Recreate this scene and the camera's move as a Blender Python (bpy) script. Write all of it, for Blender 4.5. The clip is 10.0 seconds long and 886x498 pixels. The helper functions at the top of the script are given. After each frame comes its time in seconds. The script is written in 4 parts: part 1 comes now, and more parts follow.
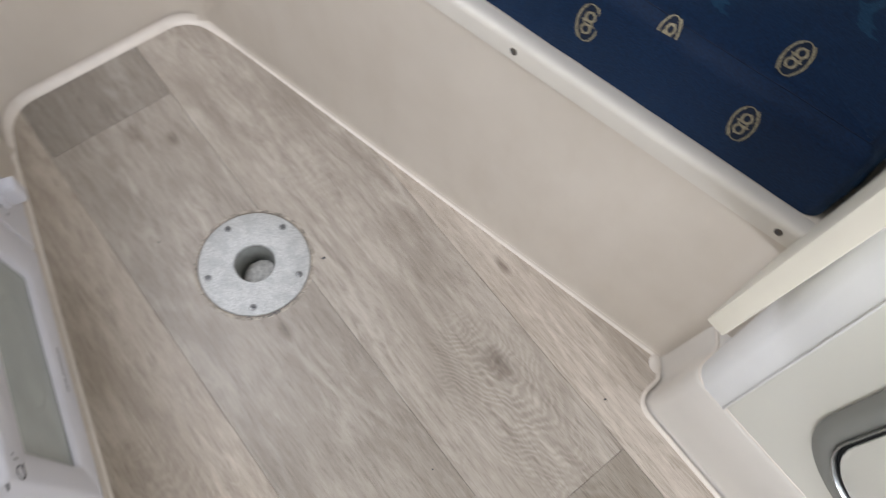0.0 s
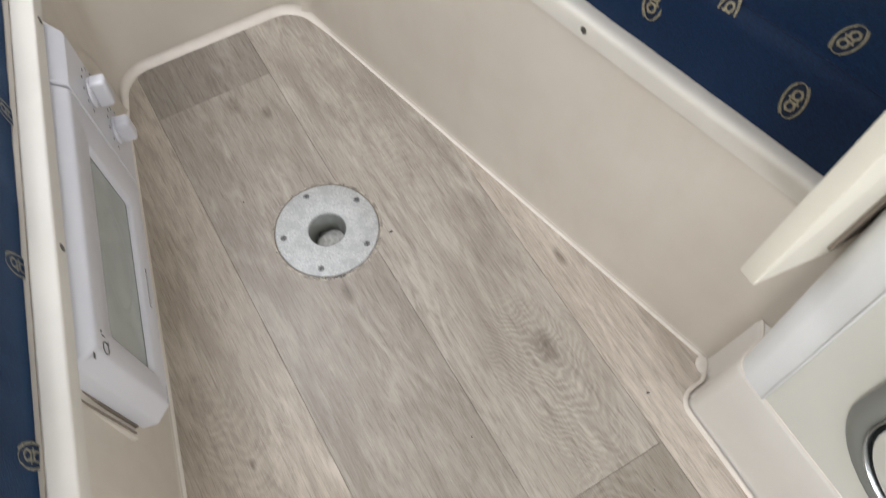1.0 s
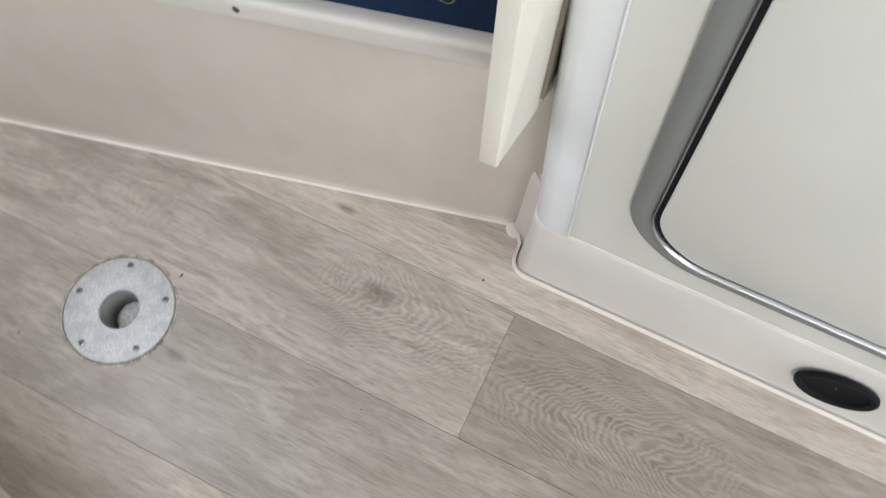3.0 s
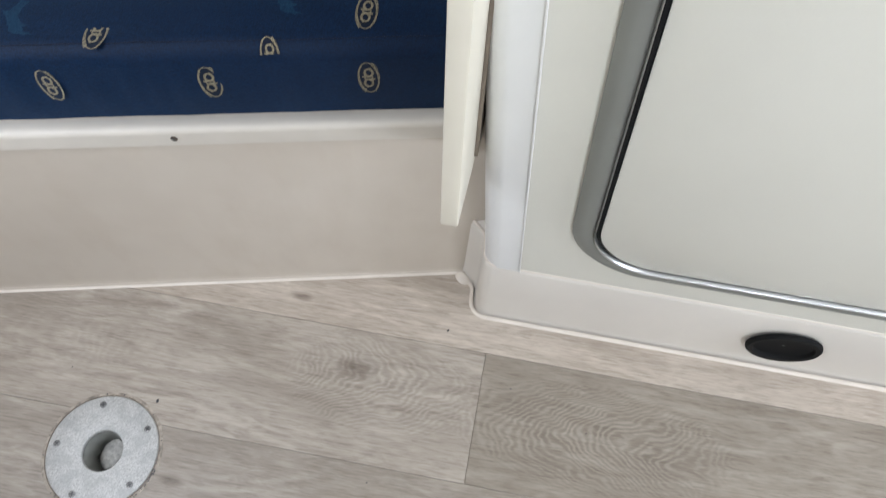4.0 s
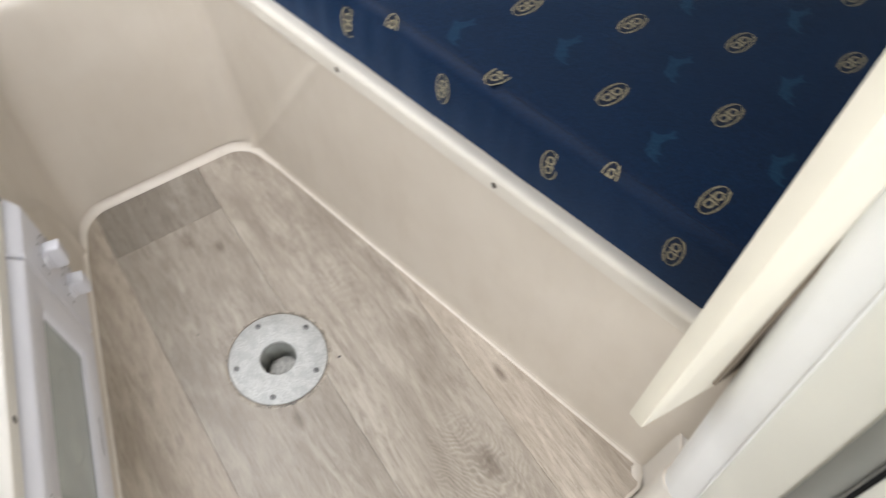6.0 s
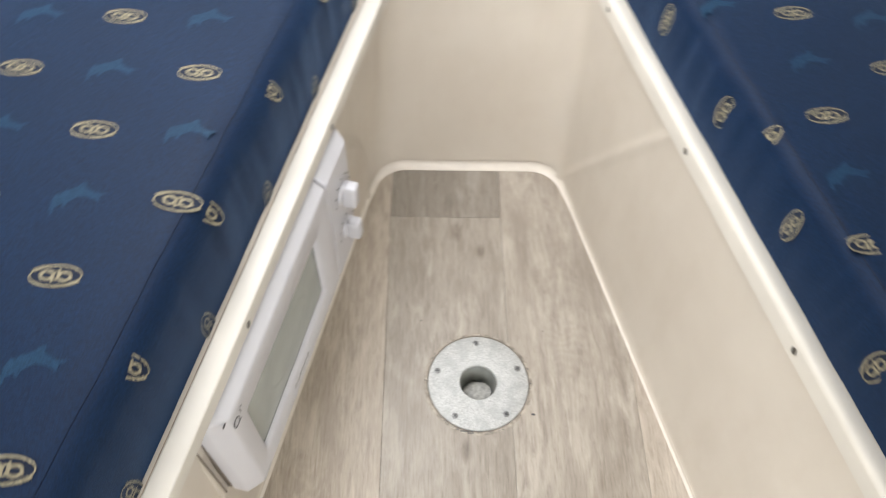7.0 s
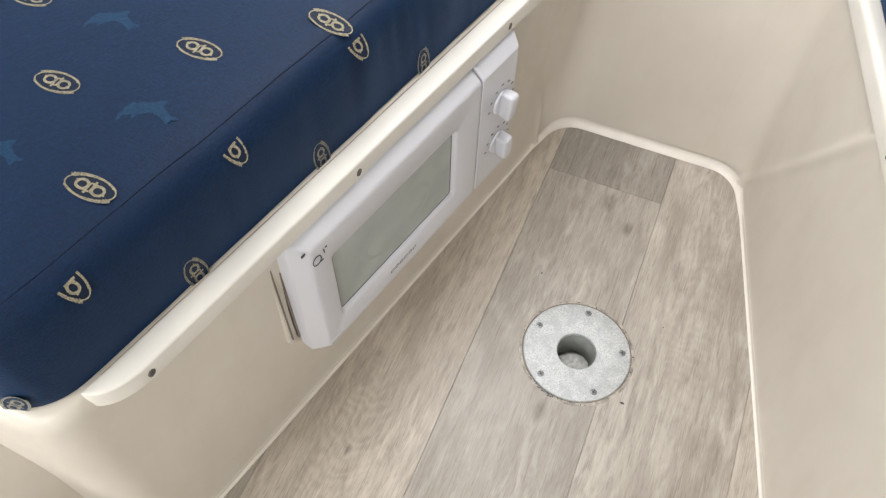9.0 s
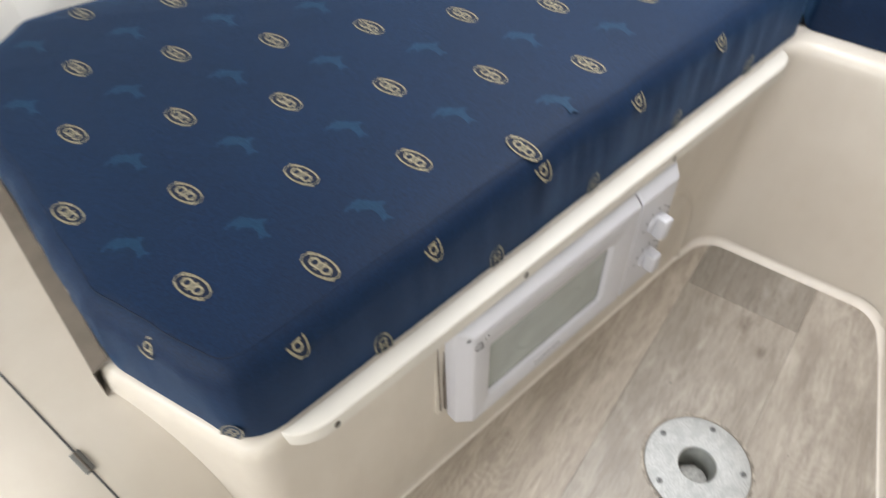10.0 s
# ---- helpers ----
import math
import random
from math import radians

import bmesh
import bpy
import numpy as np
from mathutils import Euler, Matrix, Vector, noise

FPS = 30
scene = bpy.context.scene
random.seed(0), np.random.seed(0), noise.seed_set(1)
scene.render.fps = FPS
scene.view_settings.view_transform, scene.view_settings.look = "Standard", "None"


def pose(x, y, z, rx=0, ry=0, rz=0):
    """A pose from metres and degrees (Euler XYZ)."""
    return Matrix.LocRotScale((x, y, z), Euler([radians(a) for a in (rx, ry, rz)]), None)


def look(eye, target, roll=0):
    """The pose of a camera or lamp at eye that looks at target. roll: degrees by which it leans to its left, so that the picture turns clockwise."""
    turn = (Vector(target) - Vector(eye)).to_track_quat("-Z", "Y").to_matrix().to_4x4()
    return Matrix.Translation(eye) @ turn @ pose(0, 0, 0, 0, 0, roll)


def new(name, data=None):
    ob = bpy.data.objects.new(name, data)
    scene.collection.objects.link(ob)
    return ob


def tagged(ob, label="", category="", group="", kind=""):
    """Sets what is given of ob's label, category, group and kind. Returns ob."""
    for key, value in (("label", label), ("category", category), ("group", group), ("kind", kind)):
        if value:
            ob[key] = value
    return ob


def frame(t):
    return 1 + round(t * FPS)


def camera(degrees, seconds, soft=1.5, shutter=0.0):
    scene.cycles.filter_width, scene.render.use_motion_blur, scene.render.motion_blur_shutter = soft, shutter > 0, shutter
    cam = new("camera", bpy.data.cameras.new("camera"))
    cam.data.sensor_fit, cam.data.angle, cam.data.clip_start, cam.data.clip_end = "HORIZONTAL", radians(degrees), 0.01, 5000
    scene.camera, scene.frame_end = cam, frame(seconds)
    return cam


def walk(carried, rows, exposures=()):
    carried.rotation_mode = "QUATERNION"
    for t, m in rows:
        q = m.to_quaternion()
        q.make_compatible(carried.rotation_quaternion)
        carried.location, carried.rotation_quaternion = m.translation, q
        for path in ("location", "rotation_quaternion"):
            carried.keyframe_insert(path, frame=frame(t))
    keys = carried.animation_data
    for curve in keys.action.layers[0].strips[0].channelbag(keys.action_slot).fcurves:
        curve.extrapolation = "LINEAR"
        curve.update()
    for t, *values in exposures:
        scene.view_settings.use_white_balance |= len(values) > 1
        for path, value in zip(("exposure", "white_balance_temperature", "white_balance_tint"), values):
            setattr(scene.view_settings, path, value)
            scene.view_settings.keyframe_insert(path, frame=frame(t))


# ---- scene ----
cam = camera(61.9, 10.0, soft=1.15, shutter=0.4)
PATH = [
    (0, (-0.085, -0.476, 1.104), (0.482, 0.054, -0.739), 9.5),
    (0.2, (-0.112, -0.508, 1.121), (0.415, 0.139, -0.690), 6.0),
    (0.5, (-0.136, -0.528, 1.146), (0.352, 0.21, -0.648), 3.0),
    (0.7, (-0.137, -0.548, 1.139), (0.332, 0.218, -0.649), 1.4),
    (1, (-0.14, -0.584, 1.117), (0.33, 0.149, -0.684), 2.3),
    (1.5, (-0.139, -0.632, 1.096), (0.301, -0.013, -0.754), 4.2),
    (1.7, (-0.138, -0.646, 1.096), (0.286, -0.062, -0.758), 3.6),
    (2, (-0.133, -0.661, 1.098), (0.337, -0.125, -0.77), 4.4),
    (2.5, (-0.091, -0.646, 1.113), (0.474, -0.24, -0.763), 4.3),
    (2.7, (-0.068, -0.627, 1.123), (0.524, -0.269, -0.754), 3.0),
    (3.8, (-0.117, -0.549, 1.188), (0.699, -0.408, -0.632), 1.9),
    (4, (-0.113, -0.547, 1.201), (0.734, -0.421, -0.606), 2.3),
    (4.5, (-0.09, -0.548, 1.22), (0.864, -0.397, -0.532), 3.2),
    (5, (-0.067, -0.547, 1.236), (0.909, -0.173, -0.469), 2.9),
    (5.2, (-0.053, -0.567, 1.23), (0.889, -0.063, -0.461), 3.5),
    (6.3, (-0.097, -0.584, 1.228), (0.379, 0.354, -0.473), 1.4),
    (6.5, (-0.113, -0.559, 1.222), (0.268, 0.44, -0.469), 1.3),
    (7, (-0.096, -0.509, 1.197), (-0.045, 0.588, -0.474), 2.8),
    (7.5, (-0.068, -0.535, 1.15), (-0.332, 0.525, -0.526), 4.0),
    (8, (-0.055, -0.575, 1.124), (-0.435, 0.443, -0.555), 2.9),
    (8.5, (-0.036, -0.582, 1.119), (-0.437, 0.434, -0.556), 1.3),
    (9, (-0.012, -0.575, 1.093), (-0.417, 0.452, -0.574), 1.6),
    (9.5, (-0.03, -0.607, 1.134), (-0.543, 0.417, -0.506), 0.6),
    (10, (-0.046, -0.639, 1.203), (-0.789, 0.38, -0.349), -2.1),
]
EXPOSURES = [
    (0.0, -0.15, 6250, 13), (1.0, -0.09, 6380, 11), (2.0, -0.25, 6250, 10), (2.5, -0.16, 6200, 11), (3.8, -0.17, 6100, 11), (4.5, -0.18, 6180, 12), (5.2, -0.27, 6330, 15),
    (6.3, 0.24, 6600, 10), (7.0, 0.34, 6650, 10), (7.7, 0.29, 6650, 10), (9.0, 0.26, 6530, 10), (9.5, 0.15, 6450, 10), (10.0, 0.19, 6550, 10),
]
walk(cam, [(t, look(eye, target, roll)) for t, eye, target, roll in PATH], EXPOSURES)

# ---- light ----
world = bpy.data.worlds.new("sky")
scene.world = world
world.use_nodes = True
wn = world.node_tree
sky = wn.nodes.new("ShaderNodeTexSky")
sky.sky_type, sky.sun_disc = "NISHITA", False
sky.sun_elevation, sky.sun_rotation = radians(48), radians(150)
wn.links.new(sky.outputs[0], wn.nodes["Background"].inputs[0])
wn.nodes["Background"].inputs[1].default_value = 0.12

sun = new("sun", bpy.data.lights.new("sun", "SUN"))
sun.data.energy, sun.data.angle, sun.data.color = 1.0, radians(12), (1.0, 0.95, 0.88)
sun.matrix_world = look((1.5, -3, 4), (0, 0, 0))


def area_lamp(name, eye, target, sx, sy, watts, color):
    lamp = new(name, bpy.data.lights.new(name, "AREA"))
    lamp.data.shape, lamp.data.size, lamp.data.size_y = "RECTANGLE", sx, sy
    lamp.data.energy, lamp.data.color = watts, color
    lamp.matrix_world = look(eye, target)
    return lamp


# daylight lamps in unseen openings: the deck hatch, a companionway, an added port window
area_lamp("hatch_daylight", (-0.26, 0.42, 1.485), (-0.26, 0.42, 0), 0.56, 0.56, 13.0, (0.97, 0.98, 1.0))
area_lamp("unseen_companionway_daylight", (0.0, -2.42, 1.25), (0, 0, 0.6), 0.66, 1.1, 22.0, (0.97, 0.98, 1.0))
area_lamp("added_window_fill_port", (-1.28, -1.65, 1.22), (0.40, -0.20, 0.30), 0.85, 0.26, 24.0, (0.95, 0.98, 1.0))


# ---- materials ----
class Nodes:
    def __init__(self, name):
        self.mat = bpy.data.materials.new(name)
        self.mat.use_nodes = True
        self.t = self.mat.node_tree
        self.bsdf = self.t.nodes["Principled BSDF"]

    def link(self, a, b):
        self.t.links.new(a, b)

    def math(self, op, a, b=None, clamp=False):
        node = self.t.nodes.new("ShaderNodeMath")
        node.operation, node.use_clamp = op, clamp
        for n, v in enumerate((a, b)):
            if v is None:
                continue
            if isinstance(v, (int, float)):
                node.inputs[n].default_value = v
            else:
                self.link(v, node.inputs[n])
        return node.outputs[0]

    def coords(self, kind="Object"):
        return self.t.nodes.new("ShaderNodeTexCoord").outputs[kind]

    def position(self):
        return self.t.nodes.new("ShaderNodeNewGeometry").outputs["Position"]

    def mapped(self, vec, scale, offset=(0, 0, 0)):
        node = self.t.nodes.new("ShaderNodeMapping")
        node.inputs["Scale"].default_value = scale
        node.inputs["Location"].default_value = offset
        self.link(vec, node.inputs["Vector"])
        return node.outputs[0]

    def noise(self, vec, scale, detail=3.0, rough=0.55, distortion=0.0):
        node = self.t.nodes.new("ShaderNodeTexNoise")
        node.inputs["Scale"].default_value = scale
        node.inputs["Detail"].default_value = detail
        node.inputs["Roughness"].default_value = rough
        node.inputs["Distortion"].default_value = distortion
        self.link(vec, node.inputs["Vector"])
        return node.outputs["Fac"]

    def ramp(self, fac, stops):
        node = self.t.nodes.new("ShaderNodeValToRGB")
        el = node.color_ramp.elements
        while len(el) < len(stops):
            el.new(0.5)
        for e, (p, c) in zip(el, stops):
            e.position = p
            e.color = (*c, 1) if not isinstance(c, (int, float)) else (c, c, c, 1)
        self.link(fac, node.inputs[0])
        return node.outputs[0]

    def mix(self, fac, a, b, blend="MIX"):
        node = self.t.nodes.new("ShaderNodeMix")
        node.data_type, node.blend_type = "RGBA", blend
        if isinstance(fac, (int, float)):
            node.inputs["Factor"].default_value = fac
        else:
            self.link(fac, node.inputs["Factor"])
        for v, sock in ((a, node.inputs[6]), (b, node.inputs[7])):
            if isinstance(v, tuple):
                sock.default_value = (*v, 1)
            else:
                self.link(v, sock)
        return node.outputs[2]

    def bump(self, height, strength, distance):
        node = self.t.nodes.new("ShaderNodeBump")
        node.inputs["Strength"].default_value = strength
        node.inputs["Distance"].default_value = distance
        self.link(height, node.inputs["Height"])
        self.link(node.outputs[0], self.bsdf.inputs["Normal"])

    def set(self, color=None, rough=None, metal=None, spec=None):
        for v, name in ((color, "Base Color"), (rough, "Roughness"), (metal, "Metallic"), (spec, "Specular IOR Level")):
            if v is None:
                continue
            if isinstance(v, tuple):
                self.bsdf.inputs[name].default_value = (*v, 1)
            elif isinstance(v, (int, float)):
                self.bsdf.inputs[name].default_value = v
            else:
                self.link(v, self.bsdf.inputs[name])
        return self.mat


def paint(name, color, rough=0.35, vary=0.06, bump=0.15, scale=9.0, grain=180.0, spec=0.5):
    """Moulded or painted surface: slow tone drift, fine orange-peel relief."""
    n = Nodes(name)
    p = n.position()
    slow = n.noise(p, scale, 3)
    fine = n.noise(p, grain, 2)
    dark = tuple(c * (1 - vary) for c in color)
    light = tuple(min(1, c * (1 + vary * 0.6)) for c in color)
    base = n.ramp(slow, [(0.3, dark), (0.7, light)])
    n.bump(fine, bump, 0.0006)
    return n.set(base, n.ramp(slow, [(0.2, rough * 0.85), (0.8, rough * 1.2)]), spec=spec)


def gelcoat_material():
    n = Nodes("cream_gelcoat")
    p = n.position()
    slow = n.noise(p, 5.0, 3)
    smear = n.noise(n.mapped(p, (6, 6, 2.2)), 3.0, 4, 0.6)
    fine = n.noise(p, 140, 2)
    base = n.mix(n.ramp(smear, [(0.45, 0.0), (0.85, 0.28)]), n.ramp(slow, [(0.3, (0.578, 0.524, 0.452)), (0.7, (0.632, 0.580, 0.508))]), (0.50, 0.43, 0.35))
    n.bump(n.math("ADD", n.math("MULTIPLY", fine, 0.25), n.math("MULTIPLY", slow, 2.0)), 0.10, 0.002)
    return n.set(base, n.ramp(smear, [(0.3, 0.30), (0.8, 0.46)]), spec=0.45)


KNOTS = [(-0.033, 0.317, 0.014), (0.014, 0.271, 0.010), (-0.023, -0.120, 0.013), (0.313, -0.240, 0.011), (0.205, -0.36, 0.020), (-0.268, -0.292, 0.006)]
# where the arches start, centre of the figured patch, its half length and half width, its strength, which way the arches open
CATHEDRALS = [(0.205, -0.345, 0.185, -0.410, 0.17, 0.085, 0.42, -1), (0.160, -0.580, 0.165, -0.760, 0.24, 0.090, 0.52, 1),
              (-0.270, -0.300, -0.280, -0.270, 0.15, 0.060, 0.20, -1), (0.170, 0.330, 0.165, 0.110, 0.20, 0.045, 0.13, 1)]


def plank_material():
    """Limed oak vinyl: cathedral figure, fine pores along the board, knots, a tone of its own for each board."""
    n = Nodes("limed_oak_vinyl")
    p = n.position()
    info = n.t.nodes.new("ShaderNodeObjectInfo")
    rnd = info.outputs["Random"]
    shift = n.t.nodes.new("ShaderNodeCombineXYZ")
    n.link(n.math("MULTIPLY", rnd, 7.3), shift.inputs[0])
    n.link(n.math("MULTIPLY", rnd, 3.1), shift.inputs[1])
    add = n.t.nodes.new("ShaderNodeVectorMath")
    add.operation = "ADD"
    n.link(p, add.inputs[0])
    n.link(shift.outputs[0], add.inputs[1])
    v = add.outputs[0]
    # knots bend the grain about them
    knot_sum, knot_core = None, None
    for kx, ky, kr in KNOTS:
        d = n.t.nodes.new("ShaderNodeVectorMath")
        d.operation = "DISTANCE"
        n.link(n.mapped(p, (1, 0.50, 1)), d.inputs[0])
        d.inputs[1].default_value = (kx, ky * 0.50, 0)
        near = n.math("POWER", n.math("DIVIDE", kr, n.math("MAXIMUM", n.math("ADD", d.outputs["Value"], kr * 0.6), 0.001)), 2.0)
        core = n.math("SUBTRACT", 1.0, n.math("DIVIDE", d.outputs["Value"], kr), True)
        knot_sum = near if knot_sum is None else n.math("ADD", knot_sum, near)
        knot_core = core if knot_core is None else n.math("MAXIMUM", knot_core, core)
    jag = n.noise(n.mapped(v, (150, 22, 1)), 1.0, 3, 0.65)
    pores = n.noise(n.mapped(v, (260, 14, 1)), 1.0, 4, 0.7)
    strand = n.noise(n.mapped(v, (78, 8.5, 1)), 1.0, 4, 0.60, 0.9)
    streak = n.noise(n.mapped(v, (30, 1.6, 1)), 1.0, 4, 0.6, 0.4)
    cloud = n.noise(n.mapped(v, (7, 2.4, 1)), 1.0, 4, 0.6)
    flame = n.noise(n.mapped(v, (40, 9, 1)), 1.0, 3, 0.55, 1.8)
    mottle = n.noise(n.mapped(v, (15, 4.5, 1)), 1.0, 3, 0.6, 0.6)
    tone = n.ramp(cloud, [(0.30, (0.365, 0.318, 0.268)), (0.70, (0.478, 0.428, 0.366))])
    tone = n.mix(n.ramp(streak, [(0.36, 0.42), (0.58, 0.0)]), tone, (0.295, 0.253, 0.21))
    tone = n.mix(n.ramp(strand, [(0.52, 0.0), (0.70, 0.34)]), tone, (0.575, 0.525, 0.455))
    tone = n.mix(n.ramp(strand, [(0.30, 0.30), (0.46, 0.0)]), tone, (0.265, 0.225, 0.185))
    tone = n.mix(n.ramp(pores, [(0.36, 0.48), (0.48, 0.0)]), tone, (0.21, 0.175, 0.142))
    hair = n.noise(n.mapped(v, (470, 36, 1)), 1.0, 3, 0.65)
    tone = n.mix(n.ramp(hair, [(0.34, 0.42), (0.46, 0.0)]), tone, (0.225, 0.188, 0.152))
    tone = n.mix(n.ramp(hair, [(0.55, 0.0), (0.68, 0.30)]), tone, (0.60, 0.548, 0.48))
    # growth rings cut on the slant: contours of a slow field, as broken pale and dark lines
    field = n.noise(n.mapped(v, (8.5, 1.7, 1)), 1.0, 1, 0.4, 0.25)
    wander = n.noise(n.mapped(v, (60, 26, 1)), 1.0, 2, 0.5)
    contour = n.math("SINE", n.math("ADD", n.math("MULTIPLY", field, 62.0), n.math("MULTIPLY", wander, 4.5)))
    contour = n.math("ADD", n.math("MULTIPLY", contour, 0.5), 0.5)
    shown = n.math("MULTIPLY", n.ramp(mottle, [(0.40, 0.0), (0.60, 1.0)]), n.ramp(jag, [(0.32, 0.30), (0.60, 1.0)]))
    tone = n.mix(n.math("MULTIPLY", n.ramp(contour, [(0.50, 0.0), (0.95, 0.34)]), shown), tone, (0.60, 0.548, 0.48))
    tone = n.mix(n.math("MULTIPLY", n.ramp(contour, [(0.04, 0.14), (0.40, 0.0)]), shown), tone, (0.245, 0.205, 0.168))
    sep = n.t.nodes.new("ShaderNodeSeparateXYZ")
    n.link(p, sep.inputs[0])
    px, py = sep.outputs[0], sep.outputs[1]
    patchy = n.math("MULTIPLY", n.ramp(mottle, [(0.42, 0.0), (0.62, 1.0)]), n.ramp(jag, [(0.30, 0.45), (0.58, 1.0)]))
    tone = n.mix(n.math("MULTIPLY", n.ramp(flame, [(0.50, 0.0), (0.62, 0.38)]), patchy), tone, (0.62, 0.565, 0.495))
    tone = n.mix(n.math("MULTIPLY", n.ramp(flame, [(0.34, 0.40), (0.45, 0.0)]), patchy), tone, (0.235, 0.195, 0.158))
    tone = n.mix(n.ramp(mottle, [(0.30, 0.40), (0.46, 0.0)]), tone, (0.27, 0.23, 0.19))
    for rx, ry, xc, yc, half, wide, force, opens in CATHEDRALS:
        ex = n.math("SUBTRACT", px, rx)
        ey = n.math("SUBTRACT", py, ry)
        wob = n.noise(n.mapped(p, (14, 6, 1), (xc * 37, yc * 23, 0)), 1.0, 2, 0.5)
        nest = n.math("ADD", ey, n.math("MULTIPLY", n.math("MULTIPLY", ex, ex), opens * 17.0))
        nest = n.math("ADD", nest, n.math("MULTIPLY", wob, 0.16))
        nest = n.math("ADD", nest, n.math("MULTIPLY", wander, 0.030))
        lines = n.math("ADD", n.math("MULTIPLY", n.math("SINE", n.math("MULTIPLY", nest, 430.0 if force > 0.4 else 280.0)), 0.5), 0.5)
        dx = n.math("SUBTRACT", px, xc)
        dy = n.math("SUBTRACT", py, yc)
        far = n.math("ADD", n.math("POWER", n.math("DIVIDE", dx, wide), 2.0), n.math("POWER", n.math("DIVIDE", dy, half), 2.0))
        mask = n.math("MULTIPLY", n.math("POWER", n.math("SUBTRACT", 1.0, far, True), 0.6), force)
        mask = n.math("MULTIPLY", mask, n.ramp(jag, [(0.32, 0.25), (0.60, 1.0)]))
        tone = n.mix(n.math("MULTIPLY", n.ramp(lines, [(0.55, 0.0), (0.92, 0.80)]), mask), tone, (0.62, 0.565, 0.495))
        tone = n.mix(n.math("MULTIPLY", n.ramp(lines, [(0.08, 0.60), (0.45, 0.0)]), mask), tone, (0.20, 0.165, 0.135))
    tone = n.mix(n.math("MULTIPLY", n.ramp(knot_core, [(0.0, 0.0), (0.7, 0.85)]), n.ramp(jag, [(0.34, 1.0), (0.62, 0.45)])), tone, (0.14, 0.11, 0.088))
    bright = n.t.nodes.new("ShaderNodeHueSaturation")
    n.link(tone, bright.inputs["Color"])
    bright.inputs["Value"].default_value = 0.93
    toned = n.mix(1.0, bright.outputs[0], info.outputs["Color"], "MULTIPLY")
    n.bump(n.math("ADD", n.math("MULTIPLY", pores, 0.7), n.math("MULTIPLY", strand, 0.5)), 0.22, 0.0008)
    return n.set(toned, n.ramp(pores, [(0.3, 0.34), (0.7, 0.48)]), spec=0.4)


def fabric_material(name, color, light, rib=1.0):
    """Close ribbed upholstery weave."""
    n = Nodes(name)
    p = n.position()
    warp = n.noise(n.mapped(p, (760, 190, 500)), 1.0, 2, 0.6)
    weft = n.noise(n.mapped(p, (190, 760, 500)), 1.0, 2, 0.6)
    weave = n.math("MULTIPLY", n.math("ADD", warp, weft), 0.5)
    cloud = n.noise(p, 6.0, 3)
    worn = n.noise(p, 38.0, 3, 0.6)
    base = n.mix(n.ramp(weave, [(0.38, 0.0), (0.62, 1.0)]), color, light)
    base = n.mix(n.ramp(cloud, [(0.35, 0.0), (0.75, 0.35)]), base, tuple(c * 0.7 for c in color))
    base = n.mix(n.ramp(worn, [(0.55, 0.0), (0.8, 0.25)]), base, light)
    n.bump(n.math("ADD", weave, n.math("MULTIPLY", worn, 0.25)), 0.6 * rib, 0.0009)
    m = n.set(base, 0.60, spec=0.20)
    n.bsdf.inputs["Sheen Weight"].default_value = 0.22
    n.bsdf.inputs["Sheen Roughness"].default_value = 0.45
    n.bsdf.inputs["Sheen Tint"].default_value = (0.20, 0.45, 0.90, 1)
    return m


def cast_metal():
    n = Nodes("cast_aluminium")
    p = n.position()
    a = n.noise(p, 330, 4, 0.7)
    b = n.noise(p, 900, 2)
    c = n.noise(p, 48, 4, 0.65)
    spots = n.ramp(n.math("ADD", n.math("MULTIPLY", a, 0.65), n.math("MULTIPLY", b, 0.35)), [(0.36, (0.32, 0.33, 0.325)), (0.50, (0.52, 0.525, 0.52)), (0.64, (0.64, 0.65, 0.64))])
    base = n.mix(n.ramp(c, [(0.45, 0.0), (0.60, 0.55)]), spots, (0.37, 0.38, 0.38))
    n.bump(a, 0.5, 0.0007)
    return n.set(base, n.ramp(b, [(0.3, 0.48), (0.7, 0.66)]), metal=0.35)


GELCOAT = gelcoat_material()
RAIL_WHITE = paint("ivory_plastic_rail", (0.650, 0.615, 0.555), 0.45, 0.06, 0.10)
SEAL = paint("white_sealant", (0.70, 0.645, 0.575), 0.34, 0.05, 0.2, 40)
PLANK = plank_material()
PLINTH_GEL = paint("pale_locker_gelcoat", (0.715, 0.685, 0.635), 0.34, 0.05, 0.12, 6)
FABRIC = fabric_material("navy_upholstery", (0.0006, 0.0066, 0.0250), (0.0015, 0.0170, 0.0560))
GOLD = fabric_material("gold_thread", (0.17, 0.145, 0.092), (0.36, 0.32, 0.215))
NAVY_THREAD = fabric_material("dark_navy_thread", (0.0022, 0.0050, 0.016), (0.005, 0.011, 0.030))
DOLPHIN_BLUE = fabric_material("mid_blue_thread", (0.0032, 0.0215, 0.053), (0.0080, 0.042, 0.090))
PLATE = cast_metal()
STEEL = Nodes("screw_steel").set((0.19, 0.19, 0.185), 0.42, 0.8)
DARK_STEEL = Nodes("dull_screw").set((0.14, 0.12, 0.10), 0.5, 0.6)
WHITE_PLASTIC = paint("white_appliance_plastic", (0.585, 0.58, 0.61), 0.32, 0.03, 0.08, 6)
DOOR_CREAM = paint("cream_locker_laminate", (0.665, 0.660, 0.60), 0.40, 0.03, 0.25, 4, 320)
POST_WHITE = paint("cool_white_gelcoat", (0.76, 0.77, 0.77), 0.30, 0.03, 0.1)
BOARD_WHITE = paint("ivory_painted_board", (0.71, 0.675, 0.575), 0.38, 0.05, 0.15)
